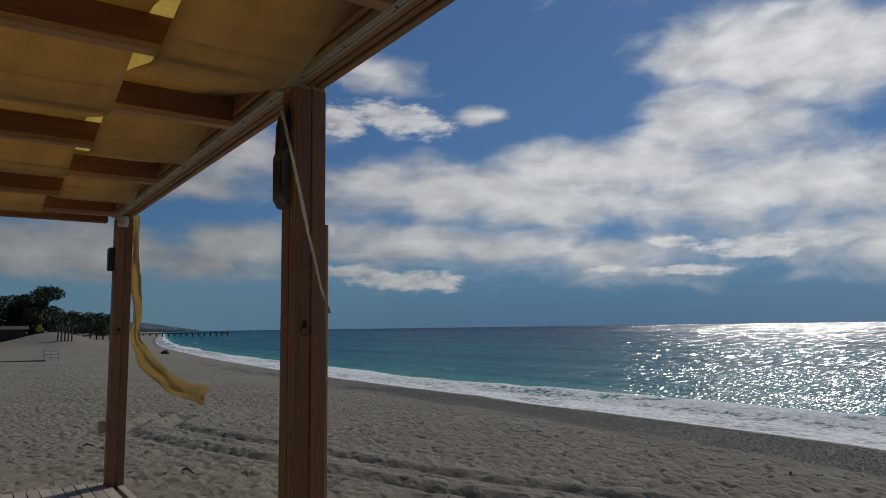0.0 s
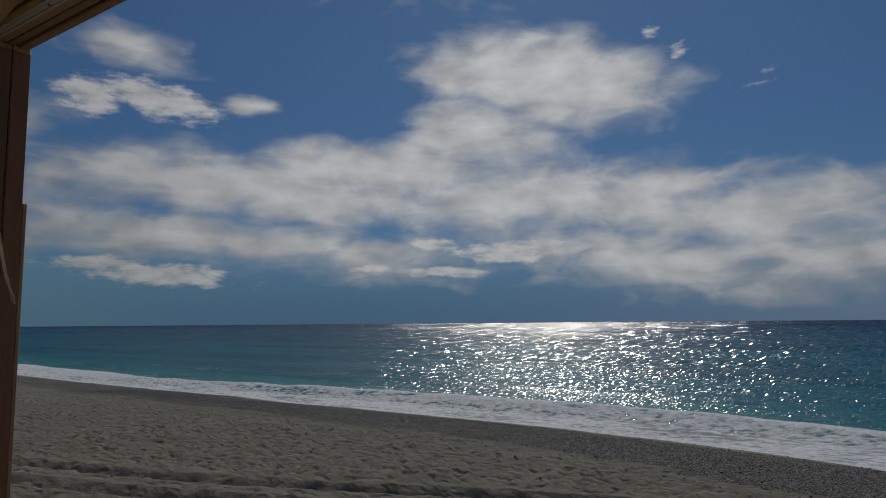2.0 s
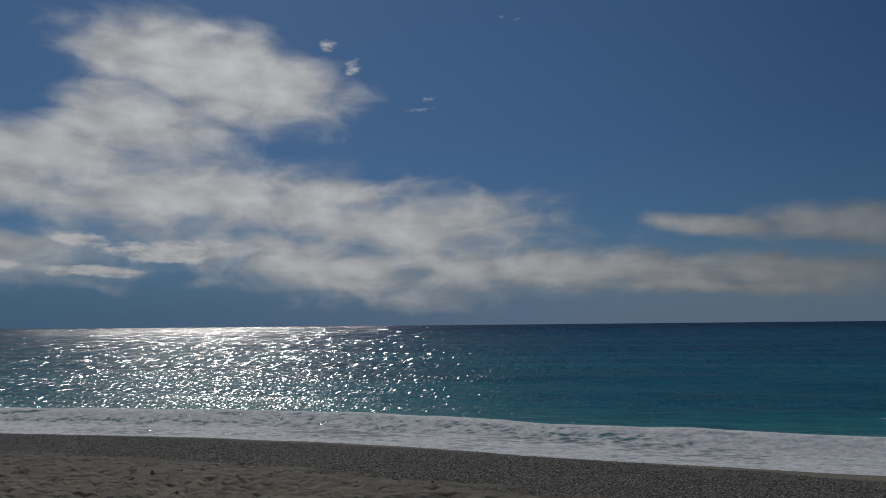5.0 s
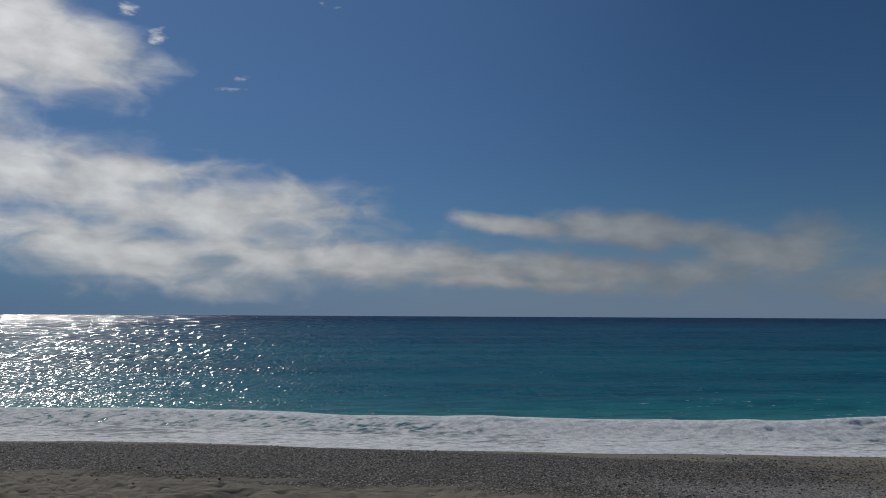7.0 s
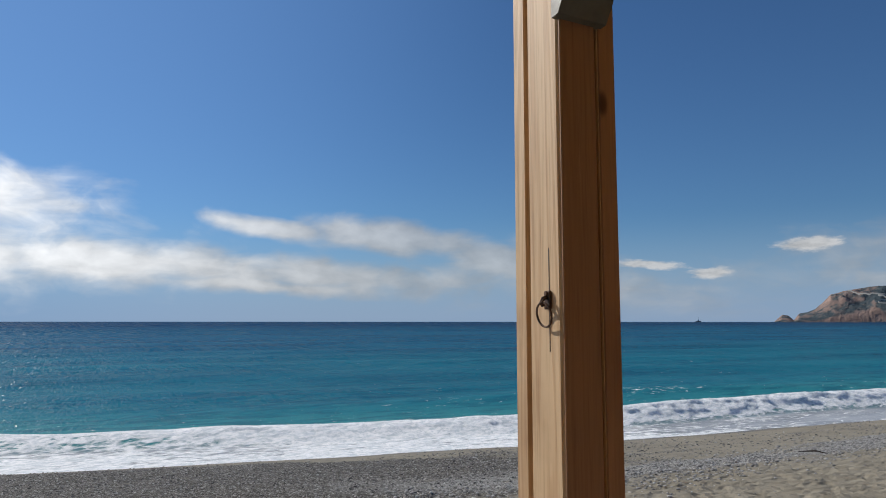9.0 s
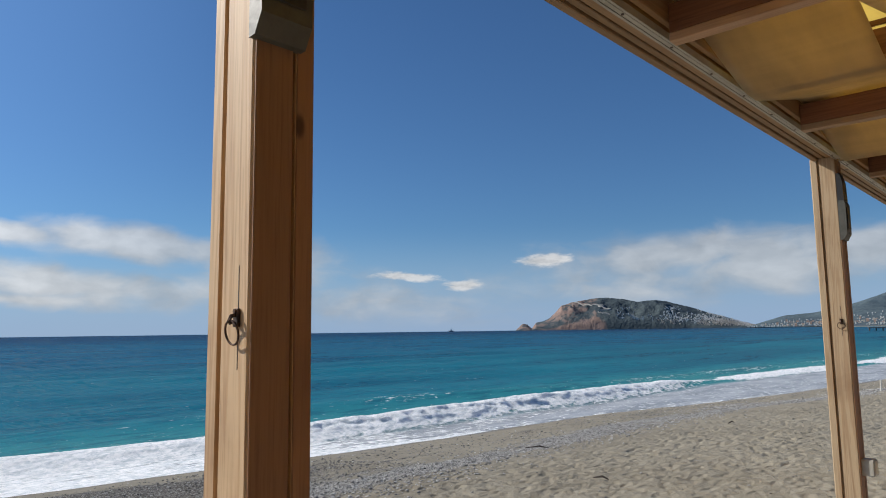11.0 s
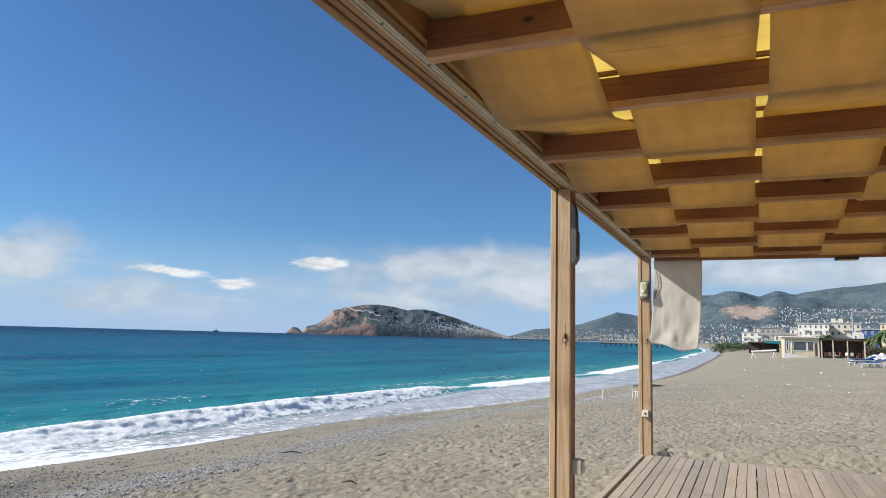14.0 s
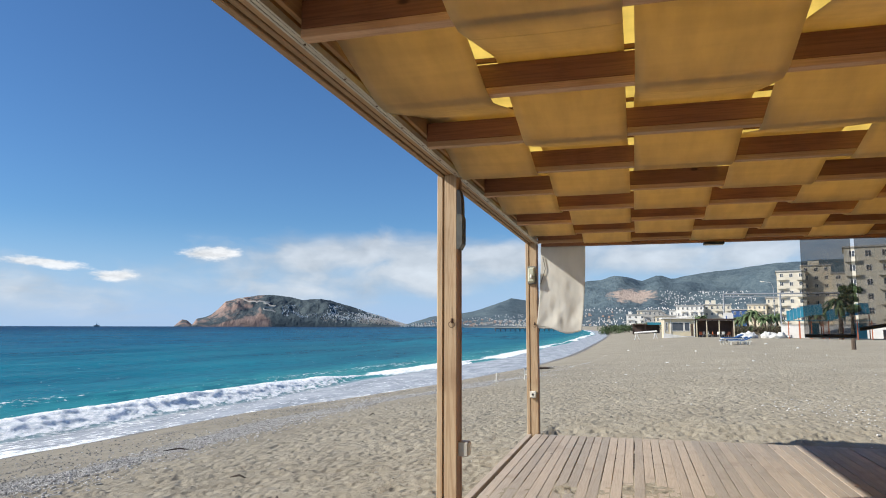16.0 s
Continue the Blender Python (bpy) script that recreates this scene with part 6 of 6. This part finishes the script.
rack = thing("metal_rack", "light grey metal frame standing on the sand", "rack", at=on_ground(174.6, 45.5) @ Matrix.Scale(0.65, 4))
for x in (-0.55, 0.0, 0.55):
    part("upright", tube([(x, 0, -0.2), (x, 0, 0.85 if x > -0.5 else 1.05)], 0.03, 6), STEEL, rack)
for z in (0.25, 0.55, 0.83):
    part("bar", tube([(-0.55, 0, z), (0.55, 0, z)], 0.025, 6), STEEL, rack)
board = link_mesh("long_board", boxes((-5.5, 0.3, -0.08, 0.08, -0.05, 0.07), bevel=0.01), OLD_WOOD)
board.matrix_world = on_ground(175.3, 44.5)
tagged(board, "long dark board lying on the sand", "board")
far_sign = thing("lifeguard_table", "small white table top far down the beach", "table", at=on_ground(172.6, 150.0))
part("top", boxes((-1.2, 1.2, -0.5, 0.5, 1.1, 1.25)), WHITE_WALL, far_sign)
part("leg", boxes((-0.1, 0.1, -0.1, 0.1, -0.2, 1.1)), WHITE_WALL, far_sign)


def stone(name, where, size, seed, mat, label, category, flat=0.7):
    bm = bmesh.new()
    bmesh.ops.create_icosphere(bm, subdivisions=3, radius=1.0)
    for v in bm.verts:
        k = 1 + 0.4 * noise.noise(v.co * 1.3 + Vector((seed * 3.1, 0, 0))) + 0.15 * noise.noise(v.co * 4 + Vector((seed, 0, 0)))
        v.co = Vector((v.co.x * size[0] * k, v.co.y * size[1] * k, max(-0.3, v.co.z) * size[2] * k))
    ob = link_mesh(name, bm, mat, smooth=True)
    ob.matrix_world = where
    return tagged(ob, label, category)


ROCK = plain("dark_rock", (0.06, 0.055, 0.05), (0.035, 0.03, 0.03), 2.0, 0.8, bump=0.8, size=0.05)
DRIFT = plain("wet_driftwood", (0.07, 0.05, 0.035), (0.045, 0.033, 0.025), 3.0, 0.8, bump=0.8, size=0.03)
stone("rock", on_ground(167.0, 72.0), (0.4, 0.32, 0.38), 1, ROCK, "dark rock at the water's edge", "rock")
log = link_mesh("driftwood_log", tube([(-0.7, 0, 0.04), (-0.3, 0.06, 0.07), (0.2, 0.0, 0.07), (0.7, 0.12, 0.04)], [0.03, 0.07, 0.07, 0.03], 9), DRIFT, smooth=True)
log.matrix_world = on_ground(7.3, 37.0)
tagged(log, "dark driftwood log lying near the water", "driftwood")


def beach_chair(m):
    t = thing("beach_chair", "white plastic chair standing on the sand by the water", "chair", at=m)
    part("seat", boxes((-0.22, 0.22, -0.22, 0.2, 0.36, 0.40), bevel=0.008), WHITE_CASE, t)
    part("backrest", boxes((-0.22, -0.16, 0.17, 0.21, 0.4, 0.82), (0.16, 0.22, 0.17, 0.21, 0.4, 0.82), (-0.16, 0.16, 0.17, 0.21, 0.66, 0.82), bevel=0.004), WHITE_CASE, t)
    for x in (-0.22, 0.18):
        for y in (-0.22, 0.16):
            part("leg", boxes((x, x + 0.04, y, y + 0.04, -0.15, 0.36)), WHITE_CASE, t)


beach_chair(on_ground(8.4, 26.8) @ pose(0, 0, 0, 0, 0, 60) @ Matrix.Scale(0.55, 4))
stake = link_mesh("white_stake", tube([(0, 0, -0.2), (0.02, 0, 0.35)], 0.03, 6), WHITE_CASE)
stake.matrix_world = on_ground(11.0, 26.5)
tagged(stake, "short white stake standing in the sand", "stake")


# ---- pebbles and litter ----
def pebbles(name, count, seed, belt, span, size, tones, label, drift=0.0):
    """Loose stones on the shingle belt; drift moves the belt inland at its near end."""
    rng = np.random.default_rng(seed)
    x = rng.uniform(span[0], span[1], count)
    d = rng.normal(belt[0], belt[1], count) + 1.6 * (smooth_noise(x * 0.3, x * 0 + seed, 7) - 0.5)
    d = d + drift * np.exp(-(((x - 5.5) / 3.0) ** 2))
    loose_stones(name, x, shore(x) - np.clip(d, 0.5, 12), size, tones, label, rng)


def loose_stones(name, x, y, size, tones, label, rng):
    """Stones lying at x, y, as one stuff."""
    count = len(x)
    z = ground_height(x, y)
    s = size * np.clip(rng.lognormal(0, 0.4, count), 0.4, 1.9)
    bm = bmesh.new()
    bmesh.ops.create_icosphere(bm, subdivisions=1, radius=1.0)
    base = np.array([v.co for v in bm.verts])
    bm.faces.ensure_lookup_table()
    tri = np.array([[v.index for v in f.verts] for f in bm.faces])
    bm.free()
    turn = rng.uniform(0, math.tau, count)
    sx, sy, sz = s * rng.uniform(0.8, 1.5, count), s, s * rng.uniform(0.4, 0.8, count)
    px, py = base[None, :, 0] * sx[:, None], base[None, :, 1] * sy[:, None]
    v = np.stack([px * np.cos(turn)[:, None] - py * np.sin(turn)[:, None] + x[:, None], px * np.sin(turn)[:, None] + py * np.cos(turn)[:, None] + y[:, None], base[None, :, 2] * sz[:, None] + z[:, None] + sz[:, None] * 0.3], -1).reshape(-1, 3)
    f = (tri[None] + (np.arange(count) * len(base))[:, None, None]).reshape(-1, 3)
    me = bpy.data.meshes.new(name)
    me.from_pydata(v.tolist(), [], f.tolist())
    m, t, b, place = material(name + "_stone", 0.7)
    tone = Val(t, node(t, "ShaderNodeNewGeometry").outputs["Random Per Island"])
    col = mix(t, tone.ramp(0.0, 1.0), *tones)
    t.links.new(mix(t, tone.ramp(0.93, 0.97), col, (0.62, 0.6, 0.56)), b.inputs["Base Color"])
    relief(t, b, noise_tex(t, place, 90.0), 0.3, 0.004)
    me.materials.append(m)
    tagged(new(name, me), label, "pebbles", kind="stuff")


pebbles("shingle", 22000, 1, (3.5, 1.1), (-24, 8), 0.0095, ((0.05, 0.047, 0.043), (0.27, 0.255, 0.235)), "dark grey pebbles in a belt above the waterline")
pebbles("shingle", 9000, 2, (4.7, 0.42), (3, 30), 0.0125, ((0.20, 0.19, 0.175), (0.52, 0.50, 0.465)), "pale pebbles in a band along the upper tide line", 1.4)
pebbles("shingle", 6000, 4, (3.2, 1.1), (5, 40), 0.0115, ((0.08, 0.075, 0.068), (0.36, 0.34, 0.315)), "scattered grey pebbles on the damp sand")
pebbles("beach_crumbs", 1500, 3, (8.0, 2.5), (-22, 40), 0.010, ((0.10, 0.09, 0.08), (0.4, 0.38, 0.34)), "scattered stones and shells on dry sand")

LITTER = plain("pale_litter", (0.7, 0.69, 0.66), (0.5, 0.49, 0.45), 8.0, 0.7)
rng = random.Random(55)
for i in range(26):
    if i < 16:
        x, y = rng.uniform(22, 78), rng.uniform(-13, 1)
    else:
        x, y = rng.uniform(-24, -9), rng.uniform(0.5, 4)
    s = rng.uniform(0.06, 0.16) * (1.1 if x > 50 else 0.6 if x > 0 else 0.3)
    stone("litter", pose(x, y, ground_at(x, y), 0, 0, rng.uniform(0, 360)), (s, s * 0.6, s * 0.45), i, LITTER, "scrap of pale litter on the sand", "litter")["group"] = "litter on the sand"
for i, (x, y, s) in enumerate(((-8.7, 2.1, 0.14), (-11.3, 1.5, 0.08), (7.6, 4.6, 0.10), (10.2, 7.4, 0.2), (14.5, 5.6, 0.12), (6.3, 3.4, 0.09))):
    stick = link_mesh("stick", tube([(-s, 0, 0.02), (-0.2 * s, 0.2 * s, 0.05), (s, 0.05, 0.02)], [0.008, 0.014, 0.006], 6), DRIFT)
    stick.matrix_world = pose(x, y, ground_at(x, y) + 0.0, 0, 0, 40 * i)
    tagged(stick, "dark stick of driftwood on the sand", "driftwood", "sticks on the sand")
rng2 = np.random.default_rng(77)
loose_stones("beach_crumbs", rng2.normal(14.4, 1.5, 260), rng2.normal(-3.5, 0.55, 260), 0.013, ((0.35, 0.33, 0.30), (0.75, 0.73, 0.69)), "patch of white shells and pebbles on the dry sand", rng2)
loose_stones("beach_crumbs", rng2.uniform(11, 40, 160), rng2.uniform(-9, 3, 160), 0.016, ((0.10, 0.085, 0.07), (0.6, 0.58, 0.54)), "scattered shells and bits of wood on the dry sand", rng2)
loose_stones("beach_crumbs", rng2.uniform(-24, -9, 140), rng2.uniform(0.2, 4.5, 140), 0.012, ((0.08, 0.07, 0.06), (0.6, 0.58, 0.54)), "scattered shells and bits of wood beside the tracks", rng2)
